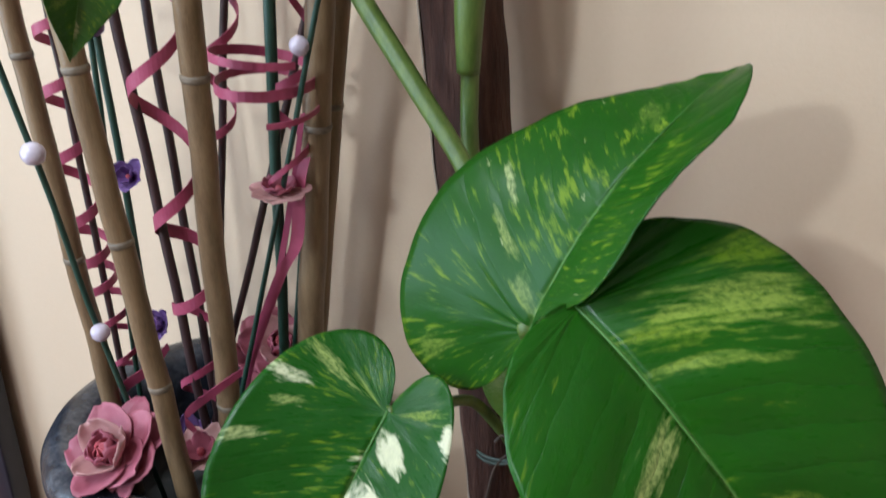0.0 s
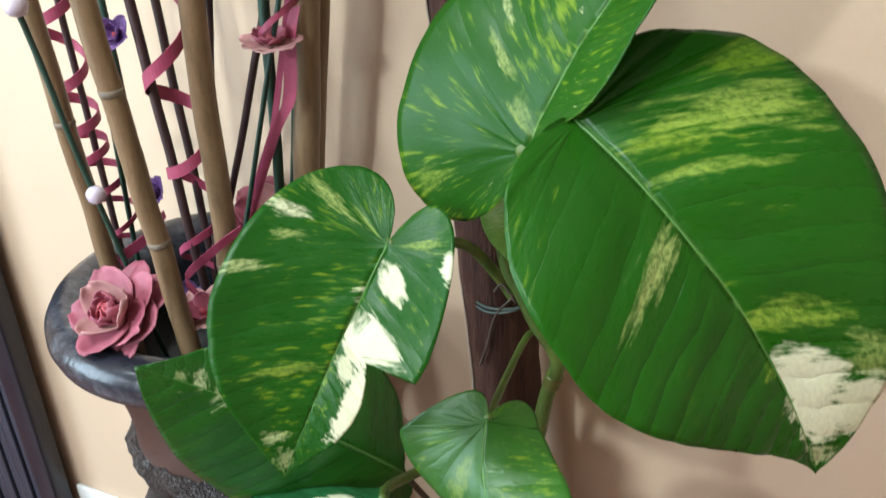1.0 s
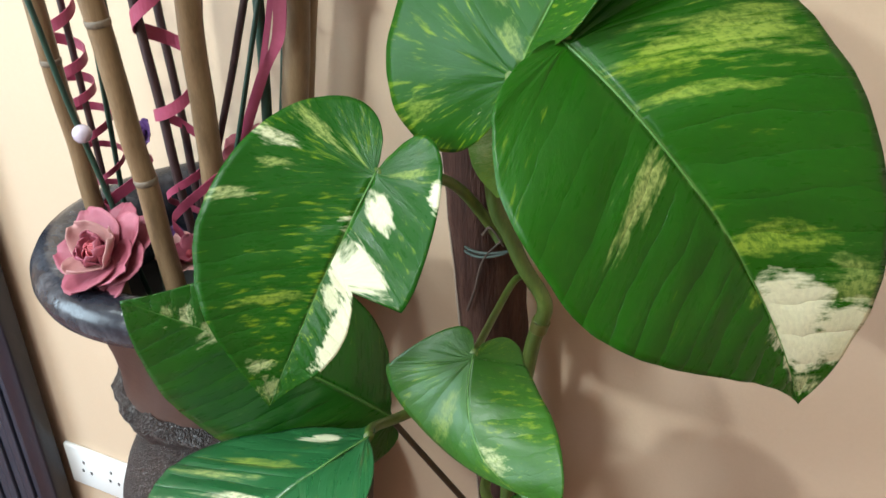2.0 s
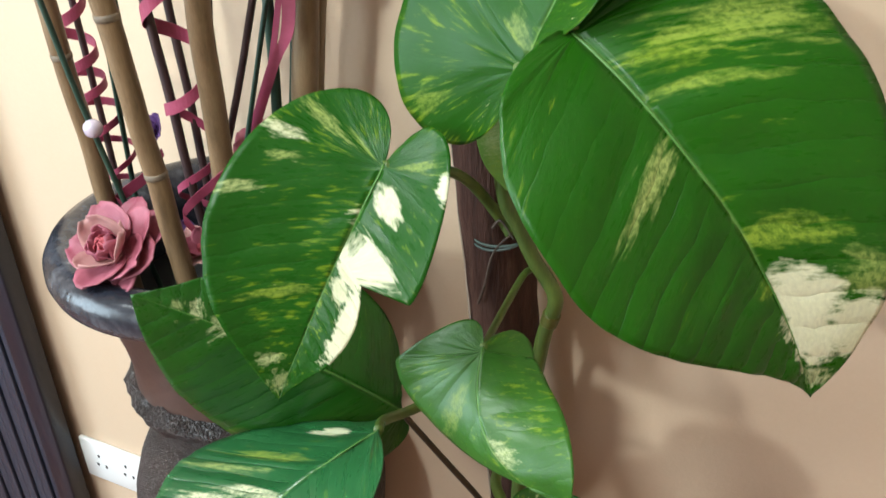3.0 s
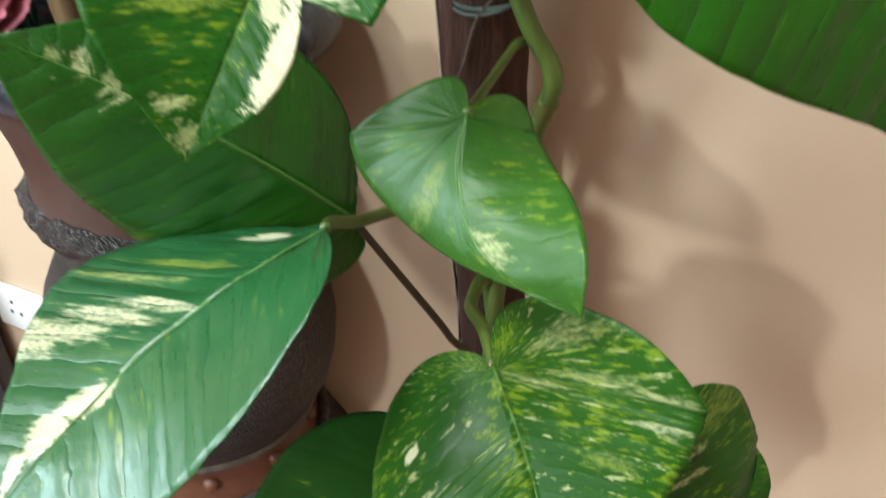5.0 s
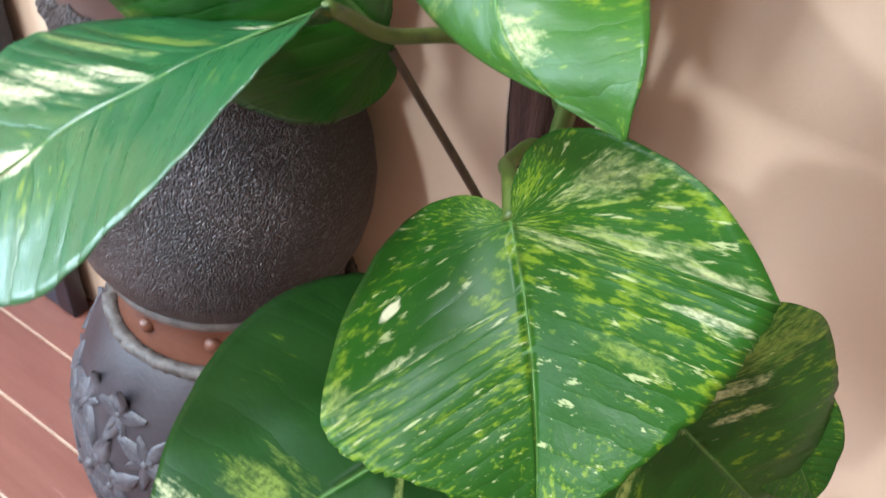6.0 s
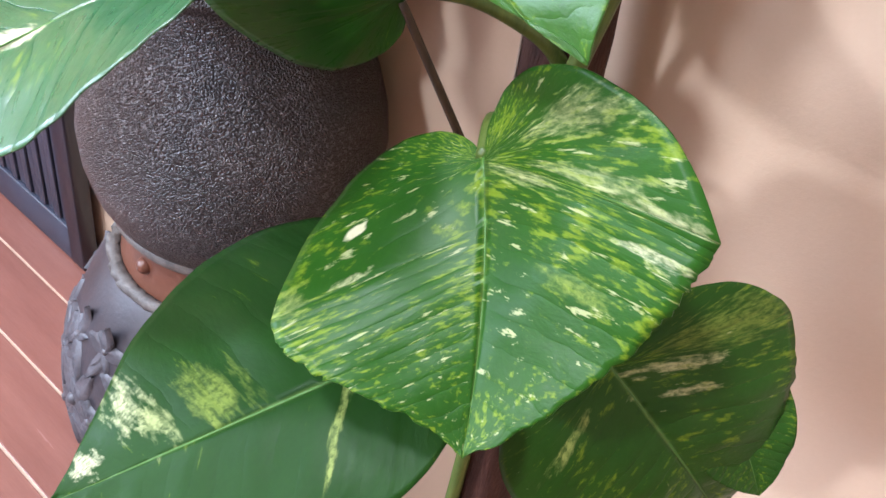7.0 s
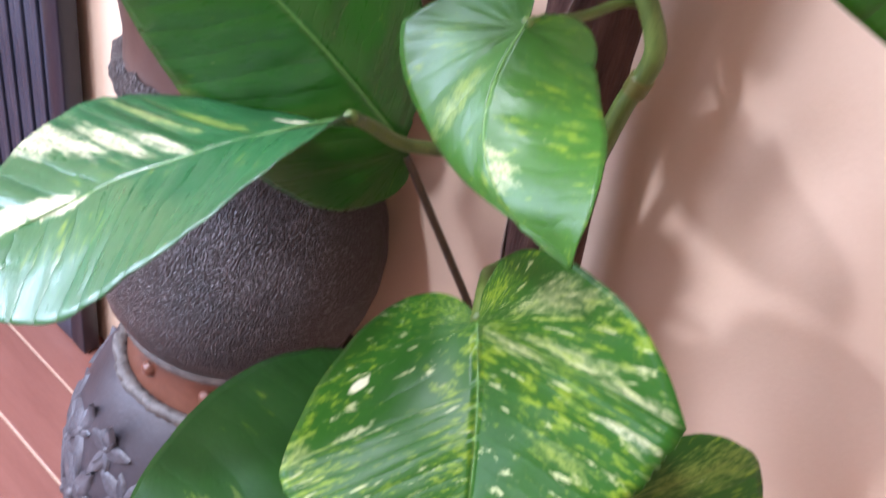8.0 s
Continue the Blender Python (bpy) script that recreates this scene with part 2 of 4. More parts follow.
def smooth_path(pts, n):
    """A smooth line through the points (Catmull-Rom)."""
    pts = [Vector(p) for p in pts]
    ext = [pts[0] * 2 - pts[1], *pts, pts[-1] * 2 - pts[-2]]
    out = []
    for i in range(1, len(ext) - 2):
        p0, p1, p2, p3 = ext[i - 1:i + 3]
        for k in range(n):
            t = k / n
            out.append(0.5 * ((2 * p1) + (p2 - p0) * t + (2 * p0 - 5 * p1 + 4 * p2 - p3) * t * t + (3 * p1 - p0 - 3 * p2 + p3) * t ** 3))
    out.append(pts[-1])
    return out


def tube(bm, path, radius, n=10, cap=True):
    """A round tube along a path; radius is a number or a function of 0..1."""
    rings, last = [], None
    for i, p in enumerate(path):
        d = (path[min(i + 1, len(path) - 1)] - path[max(i - 1, 0)]).normalized()
        if last is None:
            a = d.orthogonal().normalized()
        else:
            a = (last - d * last.dot(d)).normalized()
        last, b = a, d.cross(a)
        r = radius(i / (len(path) - 1)) if callable(radius) else radius
        rings.append([bm.verts.new(p + (a * math.cos(2 * math.pi * k / n) + b * math.sin(2 * math.pi * k / n)) * r) for k in range(n)])
    for r0, r1 in zip(rings, rings[1:]):
        for k in range(n):
            bm.faces.new((r0[k], r0[(k + 1) % n], r1[(k + 1) % n], r1[k]))
    if cap:
        bm.faces.new(rings[0][::-1])
        bm.faces.new(rings[-1])
    return bm


def ball(bm, centre, r, squash=(1, 1, 1), seg=16):
    res = bmesh.ops.create_uvsphere(bm, u_segments=seg, v_segments=max(6, seg // 2), radius=r)
    for v in res["verts"]:
        v.co = Vector(centre) + Vector([v.co[i] * squash[i] for i in range(3)])
    return bm


# ---- room ----
def slab(name, lo, hi, material, label, category):
    return tagged(part(name, box(bmesh.new(), lo, hi), material, None, "", False), label, category, "", "structure")


X0, X1, Y0 = -2.2, 2.2, -3.6
slab("wall_north", (X0, WALL_Y, FLOOR - 0.1), (X1, WALL_Y + 0.12, CEIL), M_WALL, "peach painted plaster wall behind the plants", "wall")
slab("wall_east", (X1, Y0, FLOOR - 0.1), (X1 + 0.12, WALL_Y + 0.12, CEIL), M_WALL, "plain peach painted side wall", "wall")
bm = bmesh.new()
for lo, hi in (((X0 - 0.12, Y0, FLOOR - 0.1), (X0, -1.85, CEIL)), ((X0 - 0.12, -0.35, FLOOR - 0.1), (X0, WALL_Y + 0.12, CEIL)),
               ((X0 - 0.12, -1.85, FLOOR - 0.1), (X0, -0.35, 0.5)), ((X0 - 0.12, -1.85, 2.1), (X0, -0.35, CEIL))):
    box(bm, lo, hi)
tagged(part("wall_west", bm, M_WALL, None, "", False), "peach painted side wall with a window opening", "wall", "", "structure")
# unseen wall; its opening is made up to go with the frontal fill
bm = bmesh.new()
for lo, hi in (((X0 - 0.12, Y0 - 0.12, FLOOR - 0.1), (-2.05, Y0, CEIL)), ((-0.45, Y0 - 0.12, FLOOR - 0.1), (X1 + 0.12, Y0, CEIL)),
               ((-2.05, Y0 - 0.12, FLOOR - 0.1), (-0.45, Y0, 0.8)), ((-2.05, Y0 - 0.12, 2.1), (-0.45, Y0, CEIL))):
    box(bm, lo, hi)
tagged(part("wall_south", bm, M_WALL, None, "", False), "unseen peach painted wall with an opening added behind the fill light", "wall", "", "structure")
slab("ceiling", (X0 - 0.12, Y0 - 0.12, CEIL), (X1 + 0.12, WALL_Y + 0.12, CEIL + 0.1), M_CEIL, "plain off-white painted ceiling", "ceiling")
floor = slab("floor", (X0, Y0, FLOOR - 0.1), (X1, WALL_Y, FLOOR - 0.002), M_GROUT, "red-brown glossy floor strips with pale joints", "floor")

# ---- dark ribbed panel beside the wall ----
def ribbed_panel(x1, y0, y1, width, height):
    x0 = x1 - width
    root = empty("folding_door", "dark grey folding door leaf with a ribbed panel, standing before the wall", "door")
    z0, z1 = FLOOR + 0.004, FLOOR + height
    st = 0.040
    part("stile", box(bmesh.new(), (x1 - st, y0, z0), (x1, y1, z1), 0.003), M_PANEL, root, "near-black side frame")
    part("stile", box(bmesh.new(), (x0, y0, z0), (x0 + st, y1, z1), 0.003), M_PANEL, root, "near-black side frame")
    part("bottom_rail", box(bmesh.new(), (x0 + st, y0 + 0.001, z0), (x1 - st, y1, z0 + 0.075), 0.003), M_SLAT, root, "grey bottom rail")
    part("top_rail", box(bmesh.new(), (x0 + st, y0 + 0.001, z1 - 0.075), (x1 - st, y1, z1), 0.003), M_SLAT, root, "grey top rail")
    part("backing", box(bmesh.new(), (x0 + st, y0 + 0.014, z0 + 0.075), (x1 - st, y1 - 0.002, z1 - 0.075)), M_PANEL, root, "", False)
    n = int((width - 2 * st) / 0.022)
    for i in range(n):
        xa = x0 + st + (width - 2 * st) * i / n
        part("rib", box(bmesh.new(), (xa + 0.002, y0 + 0.004 + 0.003 * (i % 2), z0 + 0.077), (xa + (width - 2 * st) / n - 0.002, y0 + 0.0145, z1 - 0.077), 0.002), M_SLAT, root)
    return root


ribbed_panel(-0.962, 0.642, 0.672, 0.62, 2.05)

# ---- wall socket ----
def wall_socket(x0, z0, w, h):
    root = empty("wall_socket", "white plastic double power socket on the wall", "socket")
    part("plate", box(bmesh.new(), (x0, WALL_Y - 0.009, z0), (x0 + w, WALL_Y, z0 + h), 0.003), M_PLASTIC, root)
    for k in range(2):
        cx, cz = x0 + w * (0.27 + 0.40 * k), z0 + h * 0.52
        for dx, dz in ((0.0, 0.012), (-0.006, -0.008), (0.012, -0.008)):
            b = bmesh.new()
            box(b, (cx + dx - 0.002, WALL_Y - 0.0096, cz + dz - 0.003), (cx + dx + 0.002, WALL_Y - 0.008, cz + dz + 0.003))
            # a raised dark block stands for the shaded hole
            part("hole", b, M_HOLE_SHADE, root, "dark block painted as the shade in a socket hole", False)
    return root


wall_socket(-0.962, 0.125, 0.146, 0.086)

# ---- vase ----
VX, VY = -0.480, 0.576


def vase():
    root = empty("floor_vase", "tall dark glazed floor vase with a stippled belly and carved base", "vase")
    c = (VX, VY)
    part("rim", lathe(bmesh.new(), [(0.112, 0.700), (0.118, 0.735), (0.124, 0.764), (0.130, 0.776), (0.140, 0.782), (0.155, 0.784), (0.166, 0.780), (0.172, 0.770), (0.173, 0.759), (0.170, 0.749), (0.160, 0.742), (0.140, 0.738)], 96, c), M_RIM, root, "black glazed rolled rim, worn pale along the edge")
    # shallow cup coloured near-black for the shade deep in the vase
    part("inside", lathe(bmesh.new(), [(0.0, 0.66), (0.06, 0.66), (0.108, 0.665), (0.110, 0.700)], 64, c), M_HOLE_SHADE, root, "inside of the vase, its shade painted near-black")
    part("neck", lathe(bmesh.new(), [(0.150, 0.741), (0.140, 0.728), (0.127, 0.700), (0.119, 0.665), (0.115, 0.635), (0.116, 0.605), (0.118, 0.594)], 96, c), M_NECK, root, "brown glazed flared neck")
    b = lathe(bmesh.new(), [(0.114, 0.614), (0.122, 0.608), (0.127, 0.601), (0.126, 0.594), (0.118, 0.583), (0.108, 0.572)], 96, c)
    for v in b.verts:
        d = Vector((v.co.x - VX, v.co.y - VY, 0)).normalized()
        v.co += d * (0.005 * noise.noise(v.co * 110) + 0.004 * noise.noise(v.co * 30)) + Vector((0, 0, 0.008 * noise.noise(v.co * 45)))
    part("collar", b, M_BODY, root, "rough worn collar under the neck")
    prof = [(0.111, 0.580), (0.105, 0.562), (0.106, 0.546), (0.117, 0.519), (0.134, 0.484), (0.145, 0.450), (0.150, 0.415), (0.148, 0.382), (0.141, 0.352), (0.130, 0.328), (0.120, 0.314)]
    part("belly", lathe(bmesh.new(), prof, 96, c), M_BODY, root, "stippled black belly")
    part("trim", lathe(bmesh.new(), [(0.119, 0.322), (0.125, 0.318), (0.126, 0.312), (0.122, 0.306), (0.116, 0.304)], 96, c), M_ROPE, root, "thin worn trim line")
    part("band", lathe(bmesh.new(), [(0.118, 0.309), (0.115, 0.292), (0.116, 0.272), (0.122, 0.252)], 96, c), M_BAND, root, "terracotta band between belly and base")
    for k in range(10):
        a = 2 * math.pi * k / 10 + 0.3
        part("knob", ball(bmesh.new(), (VX + 0.115 * math.cos(a), VY + 0.115 * math.sin(a), 0.281), 0.009, (1, 1, 1)), M_BAND, root)
    b = bmesh.new()
    ring = [Vector((VX + 0.128 * math.cos(a), VY + 0.128 * math.sin(a), 0.250)) for a in np.linspace(0, 2 * math.pi, 120)]
    tube(b, ring, 0.0075, 8, False)
    for v in b.verts:
        a = math.atan2(v.co.y - VY, v.co.x - VX)
        v.co += Vector((math.cos(a), math.sin(a), 0.6)) * (0.0022 * math.sin(a * 64 + (v.co.z - 0.250) * 420) + 0.003 * noise.noise(v.co * 60))
    part("rope_ring", b, M_ROPE, root, "pale twisted rope moulding")
    part("base", lathe(bmesh.new(), [(0.121, 0.254), (0.134, 0.242), (0.160, 0.200), (0.182, 0.150), (0.193, 0.105), (0.197, 0.055), (0.195, 0.005), (0.186, -0.045), (0.170, -0.092), (0.153, -0.135), (0.146, -0.165), (0.152, -0.182), (0.152, FLOOR), (0.02, FLOOR)], 96, c), M_BASE, root, "grey glazed bulging base")
    return root


vase()


def carved_flower(parent, ang, z, size):
    """Raised petals on the vase's base."""
    def on(a, zz, lift):
        r = np.interp(zz, [-0.04, 0.005, 0.055, 0.105, 0.150, 0.190], [0.188, 0.195, 0.197, 0.193, 0.182, 0.163]) + lift
        return Vector((VX + r * math.cos(a), VY + r * math.sin(a), zz))
    b = bmesh.new()
    count = 6 + int(size * 1000) % 3
    for k in range(count):
        t = 2 * math.pi * k / count + ang + 0.3 * math.sin(5 * k + ang)
        reach = size * (1.0 + 0.35 * math.sin(3 * k + 7 * ang))
        rows = []
        for s in (0.08, 0.25, 0.45, 0.65, 0.85, 1.0):
            half = reach * 0.24 * math.sin(math.pi * min(0.97, s ** 0.8))
            rows.append([b.verts.new(on(ang + (s * reach * math.cos(t) - o * half * math.sin(t)) / 0.19, z + s * reach * math.sin(t) + o * half * math.cos(t), lift))
                         for o, lift in ((-1, -0.001), (-0.55, 0.0050), (0, 0.0026), (0.55, 0.0050), (1, -0.001))])
        for r0, r1 in zip(rows, rows[1:]):
            for j in range(4):
                b.faces.new((r0[j], r0[j + 1], r1[j + 1], r1[j]))
    ball(b, on(ang, z, 0.001), size * 0.16, (1, 1, 1), 8)
    return part("carved_flower", b, M_CARVE, parent, "raised pale grey carved flower")


VASE = bpy.data.objects["floor_vase"]
for i, (a, z, s) in enumerate([(-2.95, 0.12, 0.040), (-2.45, 0.085, 0.045), (-2.70, 0.165, 0.028), (-2.05, 0.13, 0.038), (-2.75, 0.03, 0.035), (-1.6, 0.09, 0.042), (-1.15, 0.13, 0.038), (-3.4, 0.08, 0.042), (-2.2, 0.02, 0.03), (-2.62, 0.115, 0.030), (-2.28, 0.150, 0.030), (-3.15, 0.155, 0.028), (-1.78, 0.095, 0.058), (-1.60, 0.185, 0.032), (-1.92, 0.165, 0.036), (-1.50, 0.035, 0.048), (-2.02, 0.045, 0.046), (-1.35, 0.150, 0.036), (-3.05, 0.055, 0.034), (-2.5, -0.01, 0.026), (-0.6, 0.09, 0.04)]):
    carved_flower(VASE, a, z, s)


# ---- sticks in the vase ----
def bamboo(p0, p1, r, first, gap, reach=1.5):
    """A cane from the vase's inside through p0 and p1, with raised nodes."""
    p0, p1 = Vector(p0), Vector(p1)
    d = (p1 - p0).normalized()
    a, b = p0 - d * ((p0.z - 0.668) / d.z), p0 + d * ((reach - p0.z) / d.z)
    root = empty("bamboo_cane", "dry tan bamboo cane standing in the vase", "bamboo", "canes in the vase")
    n = 40
    path = [a.lerp(b, i / n) + Vector((0.0012 * noise.noise(Vector((p0.x * 50, i * 0.35, 0))), 0.002 * noise.noise(Vector((p0.x * 50, i * 0.35, 9))), 0)) for i in range(n + 1)]
    part("cane", tube(bmesh.new(), path, lambda q: r * (1.02 - 0.10 * q), 18), M_BAMBOO, root)
    z = first
    while z < reach - 0.02:
        q = (z - a.z) / (b.z - a.z)
        i = min(n - 1, max(0, int(q * n)))
        c = path[i].lerp(path[i + 1], q * n - i)
        part("node", tube(bmesh.new(), [c - d * 0.003, c - d * 0.001, c + d * 0.001, c + d * 0.0025], lambda s: r * (1.0 + 0.06 * math.sin(math.pi * (0.1 + 0.8 * s))), 18), M_NODE, root, "greyish raised node")
        z += gap
    return root


bamboo((-0.583, 0.530, 0.799), (-0.580, 0.500, 1.189), 0.0092, 0.955, 0.19)
bamboo((-0.441, 0.475, 0.775), (-0.455, 0.440, 1.202), 0.0095, 0.885, 0.135)
bamboo((-0.429, 0.530, 0.817), (-0.387, 0.490, 1.200), 0.0105, 0.835, 0.31)
bamboo((-0.393, 0.615, 0.873), (-0.351, 0.600, 1.189), 0.0128, 1.085, 0.24)
bamboo((-0.404, 0.645, 0.874), (-0.358, 0.640, 1.184), 0.0105, 1.095, 0.22)


def stick(name, p0, p1, r, material, label, reach=1.45, low=0.668):
    p0, p1 = Vector(p0), Vector(p1)
    d = (p1 - p0).normalized()
    a, b = p0 + d * ((low - p0.z) / d.z), p0 + d * ((reach - p0.z) / d.z)
    k = p0.x * 40
    path = [a.lerp(b, i / 24) + Vector((0.0015 * noise.noise(Vector((k, i * 0.3, 0))), 0.003 * noise.noise(Vector((k, i * 0.3, 5))), 0)) for i in range(25)]
    return tagged(part(name, tube(bmesh.new(), path, r, 10), material), label, "stick", "thin sticks in the vase")


BLK, GRN = "thin dark brown stick standing in the vase", "thin dark green stick standing in the vase"
stick("dried_stick", (-0.494, 0.560, 0.813), (-0.521, 0.550, 1.186), 0.0046, M_DARKSTICK, BLK)
stick("dried_stick", (-0.512, 0.600, 0.819), (-0.532, 0.600, 1.180), 0.0042, M_DARKSTICK, BLK)
stick("dried_stick", (-0.505, 0.600, 0.786), (-0.461, 0.620, 1.181), 0.0036, M_DARKSTICK, BLK)
stick("dried_stick", (-0.496, 0.630, 0.854), (-0.380, 0.630, 1.185), 0.0038, M_DARKSTICK, BLK)
stick("dried_stick", (-0.616, 0.580, 0.774), (-0.605, 0.560, 1.117), 0.0034, M_DARKSTICK, BLK)
stick("flower_wire", (-0.413, 0.600, 0.876), (-0.383, 0.580, 1.190), 0.0050, M_GREENSTICK, GRN)
stick("flower_wire", (-0.445, 0.570, 0.820), (-0.344, 0.570, 1.155), 0.0024, M_GREENSTICK, GRN)
stick("flower_wire", (-0.530, 0.500, 0.844), (-0.559, 0.465, 1.138), 0.0027, M_GREENSTICK, GRN)
stick("flower_wire", (-0.590, 0.575, 0.790), (-0.560, 0.560, 1.150), 0.0027, M_GREENSTICK, GRN)
stick("flower_wire", (-0.548, 0.560, 0.973), (-0.554, 0.560, 1.169), 0.0034, M_GREENSTICK, GRN)
stick("flower_wire", (-0.413, 0.620, 0.866), (-0.399, 0.620, 0.965), 0.0030, M_GREENSTICK, GRN)


def bead(p, r, material, label):
    b = ball(bmesh.new(), p, r, (1, 1, 1), 20)
    for v in b.verts:
        v.co += (v.co - Vector(p)) * 0.08 * noise.noise(v.co * 220)
    return tagged(part("bead", b, material), label, "bead", "beads on the wires")


bead((-0.545, 0.468, 1.074), 0.0098, M_BEAD, "pearly pink round bead on a thin wire")
bead((-0.532, 0.490, 0.903), 0.0086, M_BEAD, "pearly pink round bead on a thin wire")
bead((-0.349, 0.566, 1.159), 0.0080, M_BEAD, "pale green round bead on a thin wire")
bead((-0.552, 0.556, 1.162), 0.0092, M_LILAC, "small purple bud on a thin stick")


# ---- ribbons ----
def ribbon(path, width, label, lean=0.0, along=None):
    """A flat strip along a path; the strip stands along the axis given, or across its way."""
    b = bmesh.new()
    rows = []
    for i, p in enumerate(path):
        w = Vector(along) if along else (path[min(i + 1, len(path) - 1)] - path[max(i - 1, 0)]).cross(Vector((0.2, 1, 0))).normalized()
        q = i / (len(path) - 1)
        h = width * (0.55 + 0.45 * math.sin(math.pi * min(1.0, 0.08 + q)))
        rows.append((b.verts.new(p - w * h / 2), b.verts.new(p + w * h / 2)))
    for (a0, a1), (b0, b1) in zip(rows, rows[1:]):
        b.faces.new((a0, a1, b1, b0))
    ob = tagged(part("ribbon", b, M_RIBBON, None, "", False), label, "ribbon", "curled ribbons")
    s = ob.modifiers.new("thickness", "SOLIDIFY")
    s.thickness = 0.0008
    return ob


def curl(axis_points, r0, r1, turns, width, phase=0.0):
    """A ribbon that winds round a line through the points."""
    line = smooth_path(axis_points, 12)
    path = []
    n = int(turns * 40)
    for i in range(n + 1):
        q = i / n
        f = q * (len(line) - 1)
        k = min(int(f), len(line) - 2)
        axis = (line[k + 1] - line[k]).normalized()
        u = axis.cross(Vector((0, 1, 0))).normalized()
        v = axis.cross(u)
        a = 2 * math.pi * (turns * q + 0.10 * noise.noise(Vector((phase, q * turns * 0.6, 3)))) + phase
        r = (r0 + (r1 - r0) * q) * (1 + 0.25 * noise.noise(Vector((phase, q * turns * 0.9, axis_points[0][0] * 9))))
        path.append(line[k].lerp(line[k + 1], f - k) + u * r * math.cos(a) + v * r * math.sin(a))
    axis = (line[-1] - line[0]).normalized()
    return ribbon(path, width, "curled dusty pink ribbon hanging among the canes", along=axis)


curl([(-0.600, 0.560, 1.215), (-0.606, 0.560, 1.106), (-0.617, 0.565, 0.964), (-0.612, 0.570, 0.889), (-0.594, 0.575, 0.800)], 0.020, 0.019, 8.6, 0.0115, 0.4)
curl([(-0.470, 0.540, 1.240), (-0.483, 0.550, 1.134), (-0.491, 0.560, 1.026), (-0.489, 0.570, 0.939), (-0.501, 0.580, 0.858), (-0.495, 0.570, 0.786)], 0.026, 0.022, 4.4, 0.0150, 1.9)
curl([(-0.460, 0.610, 1.220), (-0.471, 0.610, 1.104), (-0.490, 0.610, 1.020)], 0.020, 0.013, 2.6, 0.0110, 2.0)
curl([(-0.394, 0.585, 1.150), (-0.397, 0.585, 1.126), (-0.400, 0.588, 1.105)], 0.046, 0.040, 2.1, 0.0095, 0.3)
curl([(-0.366, 0.600, 1.235), (-0.374, 0.600, 1.148), (-0.388, 0.590, 1.079), (-0.378, 0.588, 1.030)], 0.012, 0.022, 2.4, 0.0105, 1.0)
ribbon(smooth_path([(-0.367, 0.590, 1.06), (-0.372, 0.585, 1.036), (-0.378, 0.583, 0.983), (-0.397, 0.580, 0.947), (-0.431, 0.575, 0.865), (-0.446, 0.575, 0.817), (-0.456, 0.578, 0.76)], 8), 0.0145, "straight dusty pink ribbon hanging among the canes", along=(0.9, 0.2, 0.35))
ribbon(smooth_path([(-0.367, 0.590, 1.099), (-0.382, 0.590, 1.033), (-0.409, 0.590, 0.935), (-0.444, 0.585, 0.844), (-0.462, 0.590, 0.78)], 8), 0.007, "narrow dusty pink ribbon hanging among the canes", along=(0.9, 0.2, 0.35))
ribbon(smooth_path([(-0.400, 0.520, 0.880), (-0.422, 0.510, 0.861), (-0.458, 0.505, 0.827), (-0.457, 0.510, 0.809), (-0.450, 0.520, 0.785), (-0.44, 0.53, 0.765)], 8), 0.0150, "short dusty pink ribbon end over the vase's rim", along=(0.25, -0.2, 0.9))
ribbon(smooth_path([(-0.53, 0.565, 0.85), (-0.551, 0.560, 0.823), (-0.577, 0.540, 0.800), (-0.560, 0.535, 0.796), (-0.542, 0.530, 0.780)], 8), 0.0150, "short dusty pink ribbon end over the vase's rim", along=(0.1, -0.3, 0.9))


# ---- artificial flowers ----
def petal_mesh(length, width, cup):
    b = bmesh.new()
    rows = []
    for i in range(9):
        t = i / 8
        w = width * (math.sin(math.pi * (0.10 + 0.80 * t ** 0.8)) ** 0.8) * (1 if t < 0.99 else 0.55)
        rows.append([b.verts.new(((j / 4 - 1) * w, length * t, cup * length * (0.55 * t * t + 0.35 * (j / 4 - 1) ** 2) + 0.05 * length * noise.noise(Vector((j * 0.7, i * 0.6, length * 90))))) for j in range(9)])
    for a, c in zip(rows, rows[1:]):
        for j in range(8):
            b.faces.new((a[j], a[j + 1], c[j + 1], c[j]))
    return b


def rose(place, size, tilt, label, rings):
    root = empty("artificial_flower", label, "flower", "artificial flowers")
    root.matrix_world = Matrix.Translation(place) @ tilt.to_matrix().to_4x4()
    for count, length, width, cup, lift, mat, turn in rings:
        for k in range(count):
            b = petal_mesh(size * length * random.uniform(0.9, 1.08), size * width, cup)
            a = 2 * math.pi * k / count + turn + random.uniform(-0.12, 0.12)
            bmesh.ops.transform(b, verts=b.verts, matrix=Matrix.Rotation(a, 4, "Z") @ Matrix.Rotation(radians(lift + random.uniform(-6, 6)), 4, "X"))
            ob = part("petal", b, mat, root)
            sol = ob.modifiers.new("thickness", "SOLIDIFY")
            sol.thickness = size * 0.018
    part("core", ball(bmesh.new(), (0, 0, size * 0.16), size * 0.13, (1, 1, 1.3), 12), M_PETAL_IN, root)
    return root


